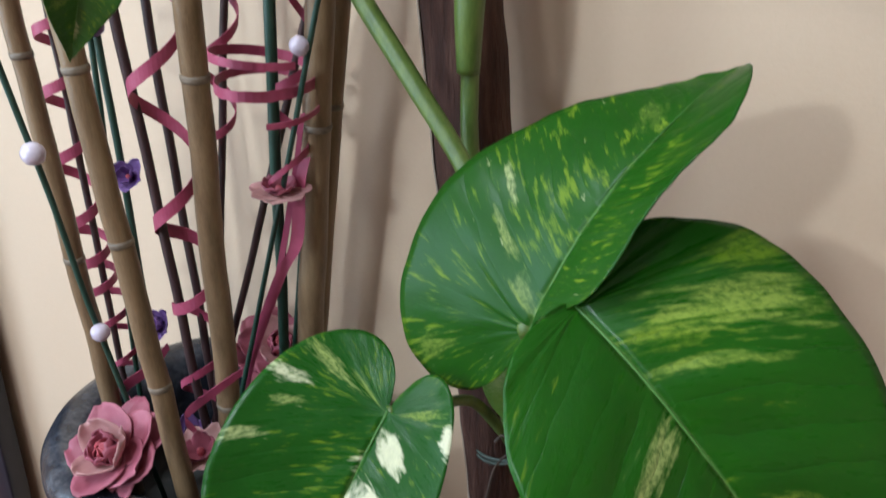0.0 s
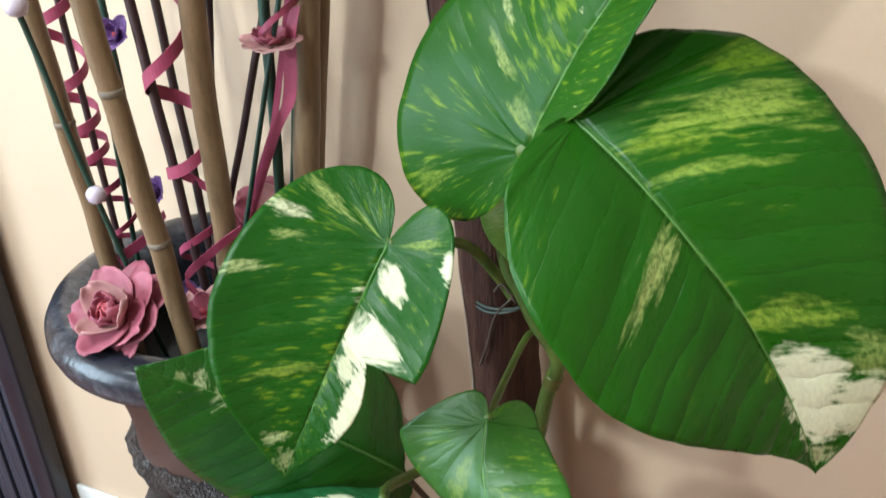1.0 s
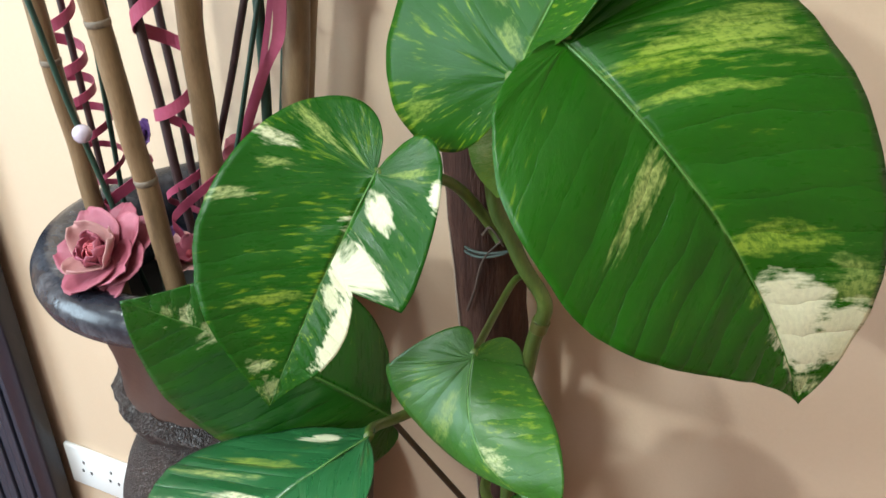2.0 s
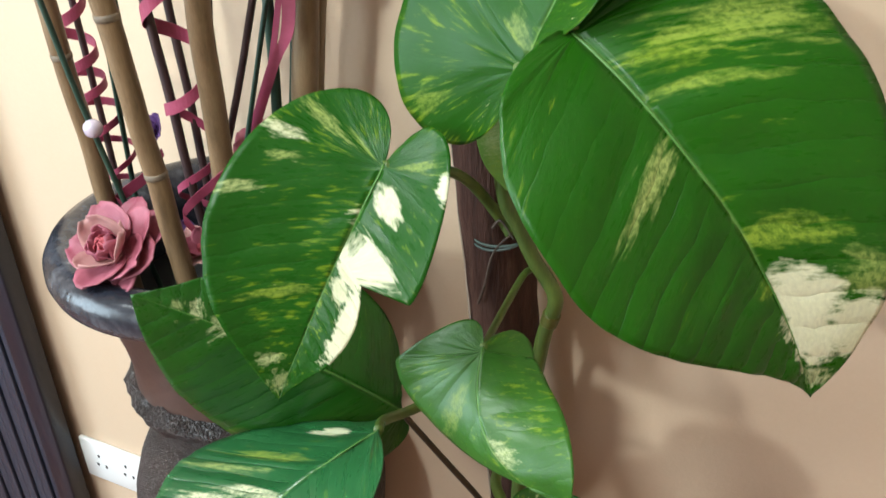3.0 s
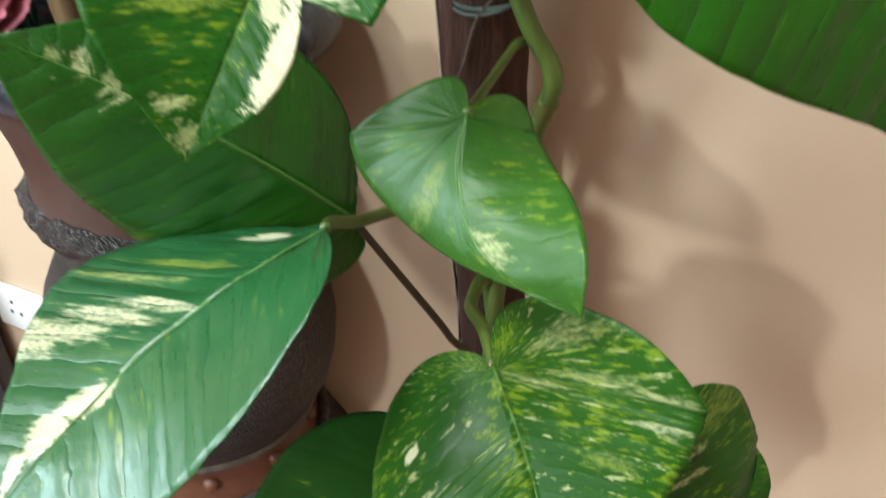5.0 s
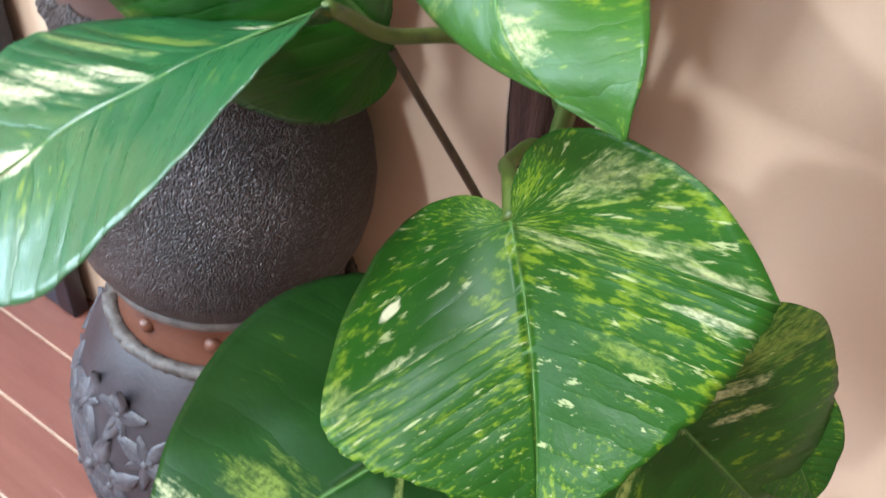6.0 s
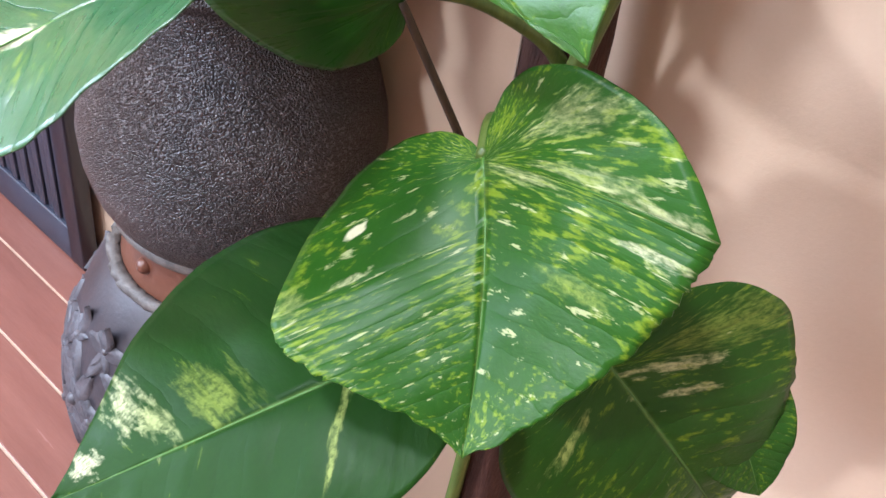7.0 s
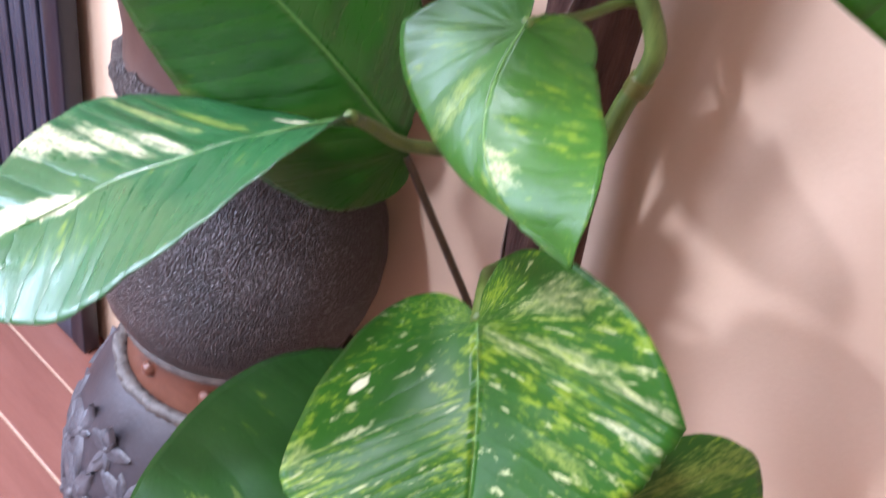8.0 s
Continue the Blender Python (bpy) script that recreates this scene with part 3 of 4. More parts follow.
ROSE = [(7, 1.02, 0.46, 0.08, -2, M_PETAL, 0.0), (5, 0.92, 0.46, 0.20, 14, M_PETAL, 0.5), (3, 0.74, 0.36, 0.35, 34, M_PETAL_PALE, 0.9), (5, 0.56, 0.28, 0.45, 50, M_PETAL, 0.2), (5, 0.44, 0.22, 0.55, 66, M_PETAL_IN, 0.7), (4, 0.32, 0.16, 0.6, 78, M_PETAL_IN, 0.1)]
rose((-0.503, 0.460, 0.798), 0.053, Euler((radians(38), radians(-10), 0)), "dusty pink artificial rose on the vase's rim", ROSE)
rose((-0.462, 0.655, 0.815), 0.050, Euler((radians(30), radians(10), 0.5)), "pink artificial rose at the back of the vase", ROSE)
rose((-0.382, 0.570, 1.033), 0.026, Euler((radians(6), radians(4), 0)), "small dusty pink artificial blossom on a green stick", [(7, 1.0, 0.5, 0.12, 2, M_PETAL_PALE, 0.0), (6, 0.7, 0.4, 0.3, 24, M_PETAL, 0.4)])
rose((-0.440, 0.500, 0.792), 0.030, Euler((radians(20), 0, 0)), "small pale artificial blossom beside a cane", [(6, 1.0, 0.4, 0.15, 10, M_PETAL_PALE, 0.0), (5, 0.7, 0.35, 0.3, 35, M_PETAL, 0.4)])
for p, s, e in (((-0.532, 0.552, 1.031), 0.019, (60, 30, 0)), ((-0.534, 0.565, 0.872), 0.022, (50, -40, 0.4)), ((-0.500, 0.550, 0.760), 0.024, (40, 0, 1.0))):
    rose(p, s, Euler((radians(e[0]), radians(e[1]), e[2])), "small purple artificial blossom on a thin stick", [(5, 1.0, 0.42, 0.3, 20, M_LILAC, 0.0), (4, 0.8, 0.35, 0.4, 45, M_LILAC, 0.5)])


# ---- support pole ----
def pole_x(z):
    return -0.110 - 0.108 * z


def support_pole():
    root = empty("plant_pole", "dark brown fibrous wooden pole that the plant climbs", "pole")
    b = bmesh.new()
    path = [Vector((pole_x(z), 0.622, z)) for z in np.linspace(FLOOR, 1.5, 70)]
    tube(b, path, 0.0315, 28)
    for v in b.verts:
        ax = Vector((pole_x(v.co.z), 0.622, v.co.z))
        d = (v.co - ax)
        v.co += d * (0.10 * noise.noise(Vector((d.x * 60, d.y * 60, v.co.z * 3))) + 0.07 * noise.noise(v.co * 45))
    part("trunk", b, M_BARK, root)
    # pale split husk along one side
    b = bmesh.new()
    rows = []
    for i in range(60):
        z = FLOOR + 0.02 + i * 0.0265
        for_row = []
        for a in (-2.95, -2.78, -2.6):
            r = 0.0335 + 0.002 * noise.noise(Vector((a * 3, z * 40, 2)))
            for_row.append(b.verts.new((pole_x(z) + r * math.cos(a), 0.622 + r * math.sin(a), z)))
        rows.append(for_row)
    for r0, r1 in zip(rows, rows[1:]):
        for j in range(2):
            b.faces.new((r0[j], r0[j + 1], r1[j + 1], r1[j]))
    ob = part("husk", b, M_HUSK, root, "pale torn husk strip")
    ob.modifiers.new("thickness", "SOLIDIFY").thickness = 0.0015
    return root


support_pole()


# ---- climbing plant ----
PLANT = empty("climbing_plant", "climbing pothos with large variegated green leaves on a pole", "plant")


def bez(p0, p1, p2, p3, n):
    t = np.linspace(0, 1, n)[:, None]
    return (1 - t) ** 3 * np.array(p0) + 3 * t * (1 - t) ** 2 * np.array(p1) + 3 * t * t * (1 - t) * np.array(p2) + t ** 3 * np.array(p3)


def half_outline(w, lobe, ym, k, a, n=54):
    """Half a heart-shaped outline, from the sinus round the lobe to the tip; the leaf's length is 1."""
    s1 = bez((0, 0), (0.12 * w, -1.5 * lobe), (w, -lobe), (w, ym), n)
    s2 = bez((w, ym), (w, ym + k * (1 - ym)), (a, 0.82), (0, 1), n)
    return np.concatenate([s1, s2[1:]])


def leaf(base, along, normal, length, left, right, form, material, label, tear=None, ragged=0.0, vein=0.0034, nr=18, seed=0.0):
    """A blade with its midrib. form: arch along the midrib, fold at it, cupping, sideways bend, twist. tear: (side, from, depth) narrows one half."""
    y = Vector(along).normalized()
    z = (Vector(normal) - y * Vector(normal).dot(y)).normalized()
    x = y.cross(z)
    arch, fold, cup, side, twist = form
    arch = arch if abs(arch) > 1e-4 else 1e-4
    base = Vector(base)

    def place(fx, fy, lift=0.0):
        zz = abs(fx) * fold - cup * fx * fx + lift
        tw = twist * fy
        xl, zl = fx * math.cos(tw) - zz * math.sin(tw), fx * math.sin(tw) + zz * math.cos(tw)
        py = math.sin(arch * fy) / arch + zl * math.sin(arch * fy)
        pz = -(1 - math.cos(arch * fy)) / arch + zl * math.cos(arch * fy)
        return base + (x * (side * fy * (1 - fy) + xl) + y * py + z * pz) * length

    b = bmesh.new()
    uvl = b.loops.layers.uv.new("vein")
    uvs = {}
    for sign, shape in ((-1, left), (1, right)):
        out = half_outline(*shape)
        n = len(out)
        rows = []
        for i, (ox, oy) in enumerate(out):
            q = i / (n - 1)
            if tear and tear[0] == sign and oy > tear[1]:
                g = (oy - tear[1]) / (1 - tear[1])
                ox *= 1 - tear[2] * max(0.0, 1 - g * 1.5)
            wave = 0.010 * min(1.0, q * 4) * (noise.noise(Vector((q * 11, sign * 6 + seed, 4))) + 0.4 * noise.noise(Vector((q * 30, sign * 6 + seed, 7))))
            ox *= 1 + wave * 1.6
            if ragged and q > 0.55:
                jag = min(1.0, (q - 0.55) * 6) * ragged * (noise.noise(Vector((q * 34, sign * 3 + seed, 1))) + 0.6 * noise.noise(Vector((q * 90, sign * 5 + seed, 2))))
                ox, oy = ox * (1 + jag * 1.5), oy + jag * (1 - abs(oy - 0.5))
            my = max(0.03 * q, oy - 0.55 * ox)
            row = []
            for j in range(nr + 1):
                r = j / nr
                fx, fy = ox * r, my + (oy - my) * (r ** 1.15)
                ridge = math.cos(2 * math.pi * (11 * q + 0.6 * noise.noise(Vector((q * 7, sign * 2 + seed, 5)))))
                wob = vein * (0.65 + 0.7 * noise.noise(Vector((q * 9, r * 2, sign + seed)))) * ridge * math.sin(math.pi * r ** 0.7) ** 1.3 * min(1.0, max(0.0, (q - 0.22) * 4))
                wob += 0.016 * r * r * noise.noise(Vector((q * 7, sign * 4 + seed, 0))) + 0.006 * r ** 6 * noise.noise(Vector((q * 26, sign * 4 + seed, 8)))
                wob += 0.010 * noise.noise(Vector((fx * 5 * sign, fy * 5, seed)))
                v = b.verts.new(place(sign * fx, fy, wob))
                uvs[v] = (sign * r, q)
                row.append(v)
            rows.append(row)
        for r0, r1 in zip(rows, rows[1:]):
            for j in range(nr):
                f = (r0[j], r0[j + 1], r1[j + 1], r1[j])
                try:
                    b.faces.new(f if sign > 0 else f[::-1])
                except ValueError:
                    pass
    for f in b.faces:
        for lp in f.loops:
            lp[uvl].uv = uvs[lp.vert]
    bmesh.ops.remove_doubles(b, verts=b.verts, dist=length * 0.0012)
    ob = part("leaf", b, material, PLANT, label)
    sol = ob.modifiers.new("thickness", "SOLIDIFY")
    sol.thickness, sol.offset = 0.0008, -1.0
    rib = [place(0, t, -0.0003 / length) for t in np.linspace(0, 0.97, 40)]
    part("midrib", tube(bmesh.new(), rib, lambda q: 0.0010 * (1 - 0.80 * q) * (length / 0.22), 8), M_RIB, ob, "pale green midrib")
    return ob


def stem(name, pts, r0, r1, material, label, n=8):
    return part(name, tube(bmesh.new(), smooth_path(pts, n), lambda q: r0 + (r1 - r0) * q, 12), material, PLANT, label)


DK, MD = (0.008, 0.066, 0.002), (0.021, 0.108, 0.003)
LM_A = leaf_material("leaf_big", DK, MD, 0.045, -0.02, [(-0.20, 0.555, 0.22, 0.022, 0.7, 0.02), (-0.45, 0.54, 0.28, 0.026, 0.7, 0.05), (-0.66, 0.525, 0.42, 0.045, 0.8, 0.10), (-0.85, 0.45, 0.25, 0.035, 0.45, 0.0), (-0.30, 0.60, 0.34, 0.012, 0.8, 0.08), (0.30, 0.56, 0.32, 0.026, 0.95, 0.25), (-0.25, 0.775, 0.42, 0.020, 0.8, 0.05), (-0.80, 0.83, 0.25, 0.04, 0.7, 0.2), (-0.24, 0.855, 0.42, 0.046, 1.0, 1.0), (-0.80, 0.890, 0.40, 0.050, 1.0, 0.95), (-0.26, 0.905, 0.46, 0.048, 1.0, 1.0), (-0.4, 0.965, 0.6, 0.02, 0.9, 0.6)], seed=1.0, pleat=0.8, spec=0.24)
LM_B = leaf_material("leaf_split", DK, (0.020, 0.095, 0.008), 0.092, 0.01, [(-0.45, 0.590, 0.50, 0.045, 1.0, 1.0), (-0.85, 0.70, 0.32, 0.14, 1.0, 1.0), (-0.35, 0.655, 0.3, 0.04, 0.9, 0.9), (-0.27, 0.480, 0.24, 0.020, 1.0, 0.95), (-0.95, 0.379, 0.14, 0.028, 1.0, 1.0), (-0.5, 0.33, 0.4, 0.03, 0.7, 0.1), (0.82, 0.42, 0.20, 0.016, 1.0, 0.85), (0.62, 0.345, 0.42, 0.026, 0.85, 0.25), (0.28, 0.31, 0.28, 0.030, 0.7, 0.1), (0.70, 0.466, 0.14, 0.012, 0.8, 0.25), (0.90, 0.517, 0.14, 0.015, 0.9, 0.4), (0.60, 0.895, 0.3, 0.02, 0.8, 0.5), (0.3, 0.955, 0.6, 0.03, 0.6, 0.5), (0.4, 0.74, 0.4, 0.012, 0.6, 0.1)], seed=2.0, grain=5.0)
LM_C = leaf_material("leaf_upper", (0.009, 0.066, 0.003), (0.024, 0.096, 0.005), 0.104, 0.035, [(-0.68, 0.62, 0.14, 0.008, 0.8, 0.4), (-0.45, 0.59, 0.2, 0.008, 0.6, 0.25), (-0.15, 0.575, 0.2, 0.014, 0.45, 0.2), (-0.4, 0.84, 0.3, 0.03, 0.25, 0.1), (-0.8, 0.31, 0.2, 0.03, 0.5, 0.1)], seed=3.0, sheen=0.30, pleat=0.3, grain=4.6)
LM_D = leaf_material("leaf_dark", (0.009, 0.070, 0.004), (0.022, 0.108, 0.008), 0.045, 0.015, [(0.12, 0.855, 0.36, 0.022, 0.9, 0.6), (0.05, 0.80, 0.22, 0.020, 0.7, 0.5), (0.25, 0.90, 0.30, 0.016, 0.7, 0.4)], seed=4.0, pleat=0.6, spec=0.36)
LM_E = leaf_material("leaf_small", (0.014, 0.085, 0.010), (0.050, 0.150, 0.012), 0.10, -0.01, [(-0.12, 0.85, 0.2, 0.035, 0.8, 0.5), (0.6, 0.72, 0.4, 0.025, 0.5, 0.15)], seed=5.0, sheen=0.30, pleat=0.2, grain=6.0, spec=0.36)
# bluish base colour paints in the sky's sheen; the cream stripes are variegation
LM_F = leaf_material("leaf_painted_sheen", (0.015, 0.095, 0.026), (0.030, 0.135, 0.042), 0.075, -0.01, [(0.30, 0.645, 0.34, 0.018, 0.95, 0.86), (0.52, 0.68, 0.42, 0.024, 0.95, 0.86), (0.75, 0.715, 0.42, 0.030, 0.95, 0.86), (0.95, 0.75, 0.25, 0.030, 0.95, 0.86), (0.10, 0.825, 0.22, 0.035, 1.0, 0.95), (0.28, 0.875, 0.3, 0.045, 1.0, 0.95), (0.45, 0.93, 0.25, 0.035, 1.0, 0.95), (0.55, 0.385, 0.2, 0.045, 1.0, 0.95), (0.5, 0.51, 0.35, 0.022, 0.85, 0.1), (0.7, 0.58, 0.3, 0.018, 0.8, 0.3)], seed=6.0, sheen=0.25, pleat=0.9, spec=0.8)
LM_G = leaf_material("leaf_flecked", (0.011, 0.068, 0.006), (0.032, 0.112, 0.009), 0.142, 0.100, [(-0.65, 0.36, 0.40, 0.05, 0.45, 0.45), (-0.25, 0.58, 0.25, 0.03, 0.5, 0.5), (-0.55, 0.48, 0.3, 0.025, 0.4, 0.5), (-0.82, 0.51, 0.22, 0.025, 0.55, 0.6), (-0.85, 0.64, 0.16, 0.016, 0.7, 0.8), (0.70, 0.448, 0.08, 0.009, 1.0, 0.9), (0.65, 0.50, 0.10, 0.010, 0.9, 0.6), (-0.6, 0.74, 0.25, 0.02, 0.5, 0.1), (0.93, 0.51, 0.1, 0.03, 0.5, 0.3)], seed=7.0, sheen=0.30, pleat=0.3, grain=10.0)
LM_H = leaf_material("leaf_low", (0.010, 0.044, 0.005), (0.018, 0.066, 0.008), 0.055, -0.03, [(0.70, 0.80, 0.36, 0.030, 0.9, 0.6), (0.35, 0.79, 0.3, 0.018, 0.8, 0.4), (0.62, 0.88, 0.45, 0.022, 0.9, 0.8), (0.2, 0.73, 0.28, 0.03, 0.6, 0.1), (-0.3, 0.52, 0.4, 0.008, 0.8, 0.2)], seed=8.0, sheen=0.36, pleat=0.2, spec=0.10)
# the broad yellowish patch at -0.65 paints light on one half
LM_I = leaf_material("leaf_low_side", (0.010, 0.065, 0.006), (0.03, 0.10, 0.010), 0.09, 0.01, [(-0.30, 0.57, 0.34, 0.016, 0.9, 0.6), (-0.65, 0.47, 0.5, 0.09, 0.5, 0.1), (0.5, 0.517, 0.25, 0.014, 0.9, 0.2), (-0.3, 0.625, 0.2, 0.008, 0.8, 0.6)], seed=9.0, sheen=0.3, pleat=0.4, grain=8.0)
LM_J = leaf_material("leaf_young", (0.10, 0.24, 0.03), (0.20, 0.36, 0.06), 0.11, 0.07, [(-0.4, 0.5, 0.5, 0.12, 0.6, 0.7), (0.5, 0.6, 0.4, 0.15, 0.5, 0.5)], seed=10.0, pleat=0.1)

leaf((-0.0861, 0.4478, 1.0495), (0.8218, -0.3284, -0.4655), (0.2, -0.5988, 0.7755), 0.2804, (0.399, 0.088, 0.248, 0.338, 0.254), (0.357, 0.027, 0.399, 0.425, 0.051), (1.01, 0.233, 0.394, -0.045, -0.291), LM_A, "large glossy dark green leaf with a cream and yellow tip", vein=0.0048, seed=1.0)
leaf((-0.2032, 0.4314, 0.9524), (-0.1813, -0.7023, -0.6884), (0.1231, -0.7107, 0.6926), 0.1727, (0.341, 0.236, 0.347, 0.378, 0.082), (0.51, 0.273, 0.311, 0.576, 0.24), (0.327, 0.135, -0.233, -0.006, 0.497), LM_B, "dark green leaf with cream patches, torn on one edge", tear=(-1, 0.45, 0.62), seed=2.0)
leaf((-0.1162, 0.455, 1.0183), (0.2556, 0.0575, 0.9651), (-0.4378, -0.8831, 0.1686), 0.2147, (0.492, 0.347, 0.157, 0.502, 0.173), (0.2, -0.12, 0.42, 0.2, 0.436), (1.041, 0.211, -0.019, 0.027, 0.545), LM_C, "glossy green leaf with fine yellow streaks", seed=3.0)
leaf((-0.2378, 0.5052, 0.666), (-0.4488, -0.609, 0.654), (0.8445, -0.5285, 0.0874), 0.269, (0.382, 0.107, 0.265, 0.436, 0.28), (0.276, -0.063, 0.454, 0.537, 0.105), (0.379, -0.176, 0.505, 0.151, 0.112), LM_D, "plain dark green leaf with few pale flecks", seed=4.0)
leaf((-0.136, 0.4432, 0.8136), (0.6778, -0.3799, -0.6295), (0.0482, -0.4116, 0.7212), 0.1275, (0.349, 0.046, 0.183, -0.059, 0.582), (0.600, 0.203, -0.19, 0.12, -0.18), (-0.3895, -0.2238, 0.7108, 0.9058, -1.2197), LM_E, "small fresh green leaf with yellowish streaks", vein=0.006, seed=5.0)
leaf((-0.2086, 0.41, 0.7354), (-0.5336, -0.8187, -0.2121), (-0.5649, 0.1584, 0.8098), 0.2403, (0.436, -0.026, 0.312, 0.45, 0.336), (0.505, 0.07, 0.448, 0.298, 0.16), (0.435, -0.04, -0.135, 0.148, 0.905), LM_F, "green leaf with broad cream stripes and a bluish sheen painted in", vein=0.0058, seed=6.0)
leaf((-0.0968, 0.4096, 0.6662), (0.5567, -0.6264, -0.5457), (-0.3355, -0.7704, 0.5421), 0.1431, (0.766, 0.241, 0.415, 0.009, 0.389), (0.654, 0.17, 0.596, 0.549, 0.181), (-0.008, 0.311, 0.077, -0.155, 0.64), LM_G, "green leaf flecked with cream, its end torn ragged", ragged=0.026, vein=0.0022, seed=7.0)
leaf((-0.0857, 0.3678, 0.5698), (-0.4995, -0.796, -0.3418), (-0.1194, -0.3275, 0.9373), 0.2191, (0.34, 0.109, 0.317, 0.5, 0.15), (0.731, 0.104, 0.283, 0.49, -0.04), (0.255, 0.021, 0.487, -0.086, 0.208), LM_H, "dark green leaf with a yellow patch near its tip", seed=8.0)
leaf((-0.0053, 0.4346, 0.5733), (0.824, 0.0917, -0.5592), (0.4481, -0.7095, 0.5439), 0.1597, (0.604, 0.107, 0.27, 0.29, 0.148), (0.567, 0.107, 0.306, 0.5, 0.15), (0.902, 0.107, 0.467, -0.045, -0.007), LM_I, "green leaf with one half painted yellowish as if lit, and a torn edge", ragged=0.02, seed=9.0)
leaf((-0.140, 0.500, 0.975), (-0.10, -0.12, -0.98), (-0.3, -0.9, 0.3), 0.062, (0.42, 0.12, 0.3, 0.5, 0.25), (0.42, 0.12, 0.3, 0.5, 0.25), (0.3, 0.2, 0.1, 0, 0), LM_J, "small pale flecked leaf half hidden behind others", seed=10.0)
leaf((0.035, 0.500, 0.555), (0.80, -0.25, -0.50), (0.3, -0.6, 0.75), 0.085, (0.40, 0.12, 0.3, 0.5, 0.2), (0.40, 0.12, 0.3, 0.5, 0.2), (0.6, 0.2, 0.1, 0, 0), LM_I, "small green leaf under a larger one", seed=11.0)
leaf((-0.345, 0.385, 1.282), (-0.36, 0.0, -0.93), (0.8, -0.6, 0.1), 0.126, (0.20, 0.06, 0.3, 0.45, 0.05), (0.20, 0.06, 0.3, 0.45, 0.05), (0.3, 0.5, 0.1, 0, 0), LM_E, "fresh green leaf hanging with its pointed tip down", seed=12.0)

leaf((-0.14, 0.50, 1.55), (0.90, -0.25, -0.10), (0.1, -0.5, 0.85), 0.27, (0.40, 0.12, 0.3, 0.5, 0.2), (0.40, 0.12, 0.3, 0.5, 0.2), (0.5, 0.2, 0.2, 0, 0), LM_A, "large green leaf high on the pole", seed=13.0)
# stems
GS, BS = "yellow-green climbing stem", "brownish leaf stalk"
stem("climbing_stem", [(-0.222, 0.578, 1.46), (-0.212, 0.575, 1.30), (-0.208, 0.570, 1.20), (-0.210, 0.575, 1.157), (-0.206, 0.572, 1.08), (-0.185, 0.578, 0.96), (-0.175, 0.582, 0.867), (-0.162, 0.583, 0.839), (-0.146, 0.583, 0.808), (-0.130, 0.585, 0.784), (-0.126, 0.587, 0.768), (-0.130, 0.588, 0.748), (-0.135, 0.588, 0.729), (-0.140, 0.588, 0.690), (-0.150, 0.585, 0.60), (-0.150, 0.582, 0.45), (-0.140, 0.585, 0.20), (-0.130, 0.585, FLOOR)], 0.0066, 0.0074, M_STEM, GS)
stem("leaf_sheath", [(-0.208, 0.571, 1.23), (-0.208, 0.568, 1.19), (-0.210, 0.572, 1.150)], 0.0125, 0.0085, M_STEM, "pale green sheath round the stem")
stem("petiole", [(-0.30, 0.565, 1.215), (-0.288, 0.560, 1.197), (-0.24, 0.545, 1.145), (-0.193, 0.530, 1.093), (-0.15, 0.50, 1.04), (-0.116, 0.457, 1.018)], 0.0080, 0.0065, M_STEM, "green leaf stalk")
stem("petiole", [(-0.155, 0.585, 1.00), (-0.12, 0.53, 1.05), (-0.098, 0.475, 1.062), (-0.086, 0.448, 1.050)], 0.006, 0.0045, M_STEM, "green leaf stalk")
stem("petiole", [(-0.172, 0.595, 0.822), (-0.182, 0.592, 0.838), (-0.197, 0.565, 0.879), (-0.192, 0.500, 0.921), (-0.203, 0.431, 0.952)], 0.0058, 0.0036, M_STEM, "green leaf stalk")
stem("petiole", [(-0.150, 0.592, 0.794), (-0.152, 0.572, 0.797), (-0.148, 0.52, 0.799), (-0.136, 0.444, 0.814)], 0.0031, 0.0030, M_STEM, "green leaf stalk")
stem("petiole", [(-0.155, 0.592, 0.615), (-0.163, 0.588, 0.632), (-0.178, 0.570, 0.651), (-0.209, 0.540, 0.668), (-0.229, 0.490, 0.681), (-0.222, 0.44, 0.715), (-0.209, 0.410, 0.735)], 0.0062, 0.0040, M_STEM, "olive leaf stalk")
stem("petiole", [(-0.155, 0.575, 0.49), (-0.172, 0.545, 0.535), (-0.182, 0.532, 0.565), (-0.222, 0.512, 0.635), (-0.238, 0.505, 0.662)], 0.0034, 0.0029, M_STEM_BROWN, BS)
stem("petiole", [(-0.150, 0.585, 0.52), (-0.160, 0.578, 0.585), (-0.145, 0.50, 0.625), (-0.115, 0.44, 0.665), (-0.097, 0.410, 0.666)], 0.0060, 0.0040, M_STEM, "green leaf stalk")
stem("petiole", [(-0.140, 0.58, 0.42), (-0.12, 0.48, 0.53), (-0.086, 0.368, 0.570)], 0.0055, 0.0040, M_STEM, "green leaf stalk")
stem("petiole", [(-0.135, 0.58, 0.40), (-0.06, 0.50, 0.53), (-0.005, 0.435, 0.573)], 0.0055, 0.0040, M_STEM, "green leaf stalk")
stem("petiole", [(-0.155, 0.585, 0.90), (-0.155, 0.55, 0.955), (-0.140, 0.500, 0.975)], 0.004, 0.003, M_STEM, "green leaf stalk")
stem("petiole", [(-0.10, 0.56, 0.50), (-0.02, 0.53, 0.54), (0.035, 0.500, 0.555)], 0.004, 0.003, M_STEM, "green leaf stalk")
stem("petiole", [(-0.215, 0.578, 1.38), (-0.30, 0.47, 1.40), (-0.335, 0.40, 1.33), (-0.345, 0.385, 1.282)], 0.005, 0.0035, M_STEM, "green leaf stalk")
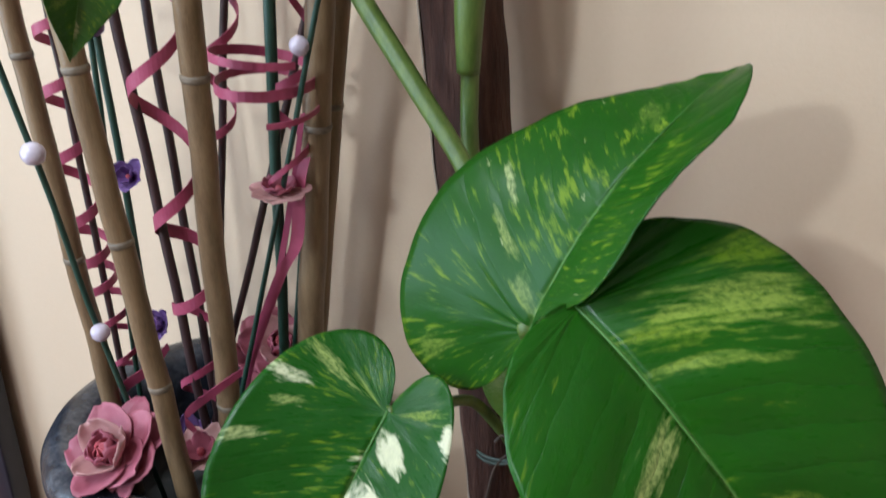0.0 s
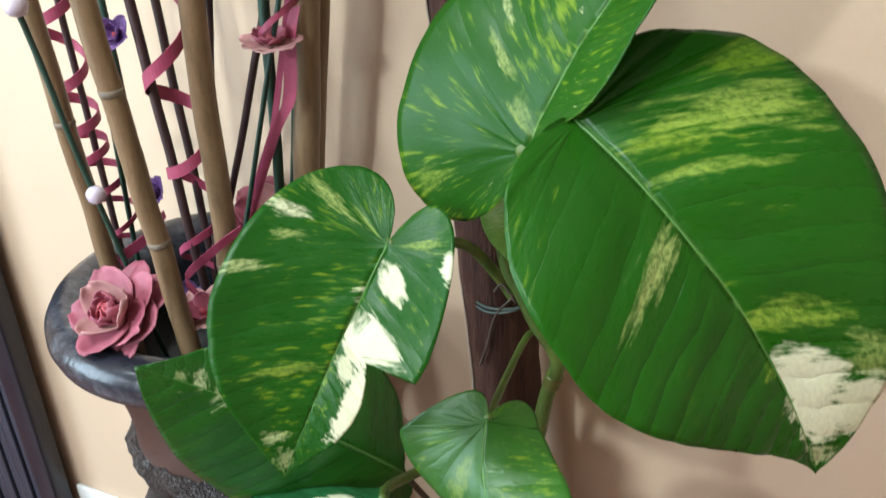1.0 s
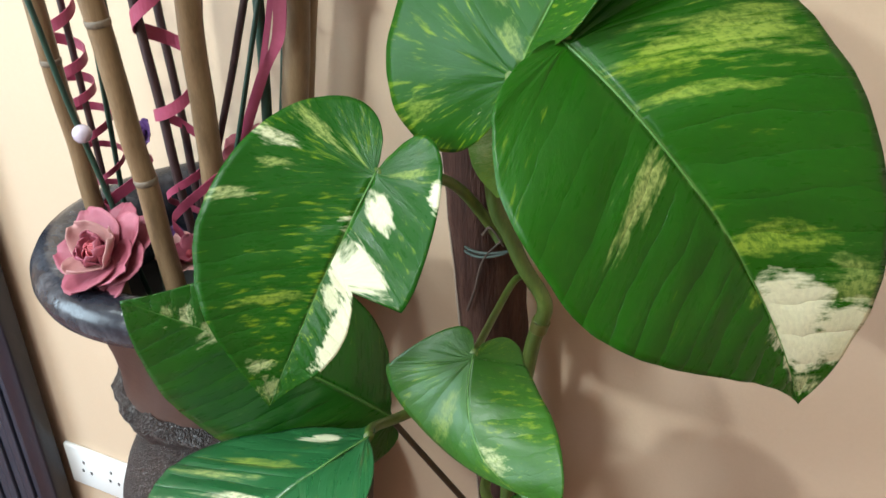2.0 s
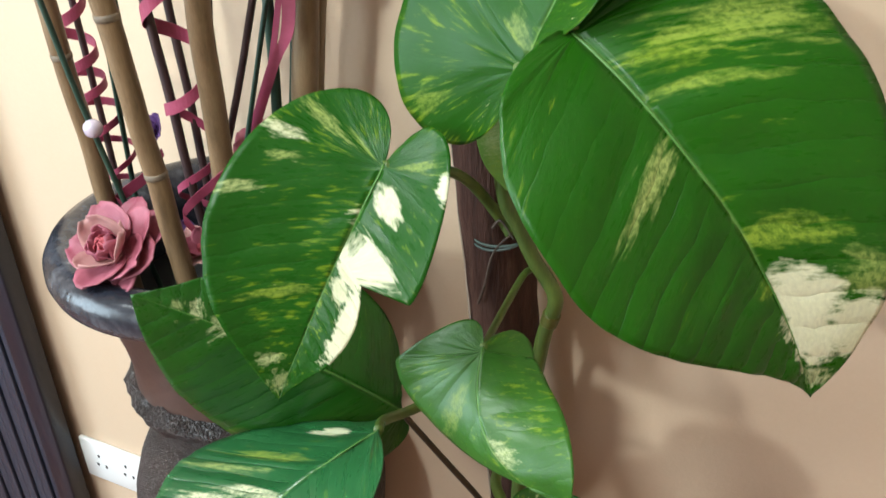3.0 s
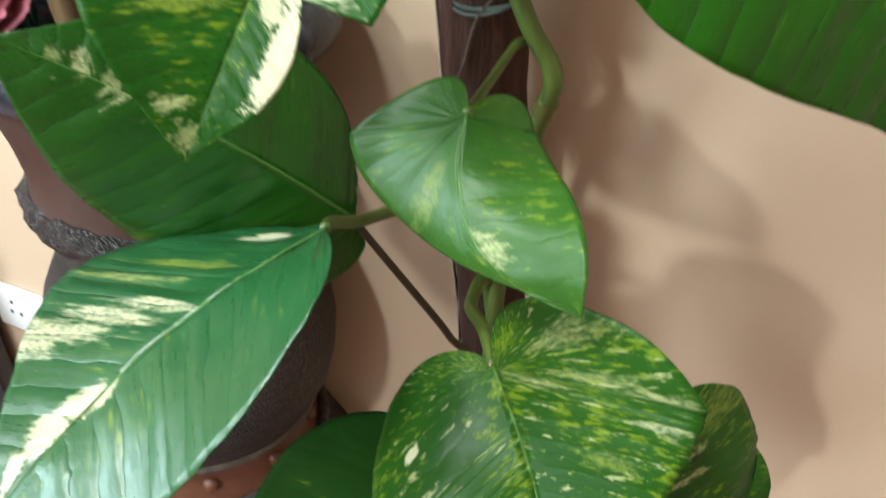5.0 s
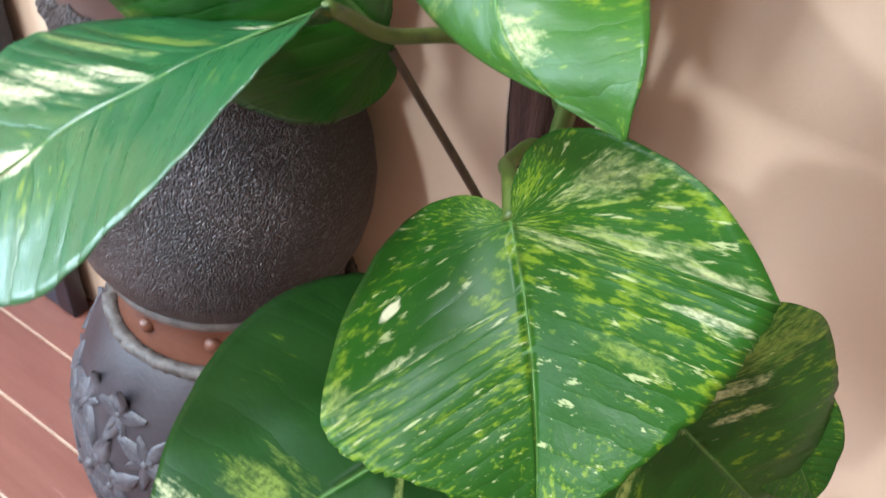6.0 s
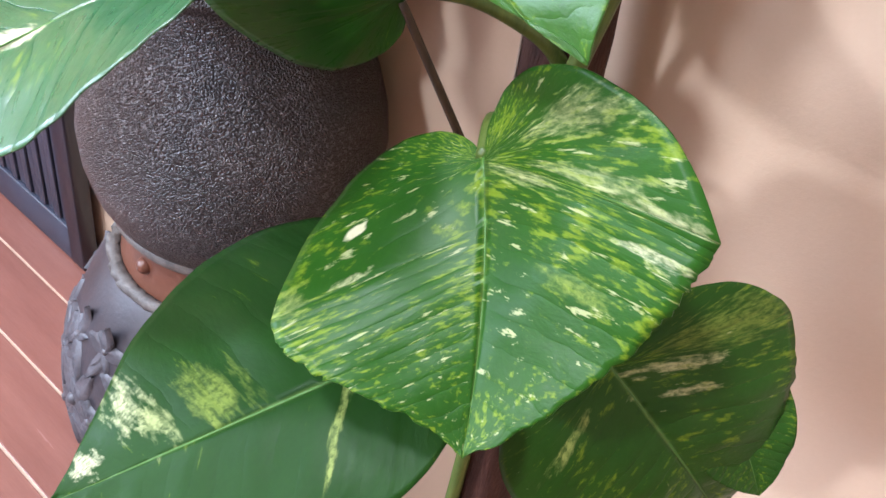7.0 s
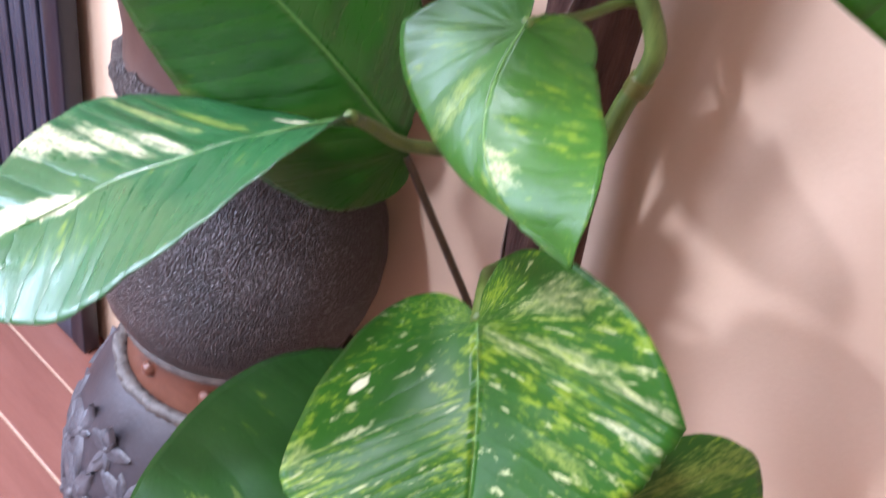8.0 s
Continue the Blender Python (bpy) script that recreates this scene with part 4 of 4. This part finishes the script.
stem("petiole", [(-0.225, 0.580, 1.43), (-0.19, 0.54, 1.53), (-0.14, 0.50, 1.55)], 0.005, 0.004, M_STEM, "green leaf stalk")
# aerial roots round the pole
for pts in ([(-0.200, 0.587, 0.746), (-0.193, 0.586, 0.770), (-0.185, 0.585, 0.805), (-0.168, 0.586, 0.829)], [(-0.216, 0.600, 0.793), (-0.212, 0.599, 0.801), (-0.212, 0.600, 0.813)],
            [(-0.187, 0.587, 0.829), (-0.179, 0.586, 0.838), (-0.166, 0.585, 0.823)]):
    stem("aerial_root", pts, 0.0014, 0.0009, M_FIBRE, "thin dry aerial root")
# stem node and the wire that ties the stem to the pole
stem("stem_node", [(-0.1285, 0.5875, 0.754), (-0.130, 0.588, 0.748), (-0.1315, 0.588, 0.742)], 0.0084, 0.0082, M_NODE_GREEN, "swollen olive node on the stem")
for dz in (0.0, 0.0045):
    stem("tie_wire", [(-0.2175, 0.612, 0.812 + dz), (-0.206, 0.593, 0.806 + dz), (-0.190, 0.5865, 0.806 + dz), (-0.172, 0.586, 0.812 + 0.6 * dz), (-0.162, 0.588, 0.818)], 0.0013, 0.0013, M_WIRE, "grey-green tie wire")



# ---- floor strips ----
def floor_strips():
    w = 0.109
    n0 = math.ceil((Y0 - 0.583) / w)
    length = 2.9
    meshes = {}
    k = n0
    while 0.583 + k * w < WALL_Y - 0.01:
        ya, yb = 0.583 + k * w + 0.0022, min(0.583 + (k + 1) * w - 0.0022, WALL_Y)
        off = (k * 0.37) % length
        x = X0 - off
        while x < X1:
            xa, xb = max(X0, x + 0.0015), min(X1, x + length - 0.0015)
            if xb - xa > 0.02:
                key = (round(xb - xa, 3), round(yb - ya, 3))
                if key not in meshes:
                    b = box(bmesh.new(), (0, 0, -0.004), (xb - xa, yb - ya, 0.0), 0.0008)
                    me = bpy.data.meshes.new("strip")
                    b.to_mesh(me)
                    b.free()
                    me.materials.append(M_FLOOR)
                    meshes[key] = me
                ob = new("strip", meshes[key])
                ob.location = (xa, ya, FLOOR)
                ob.parent = floor
            x += length
        k += 1


floor_strips()
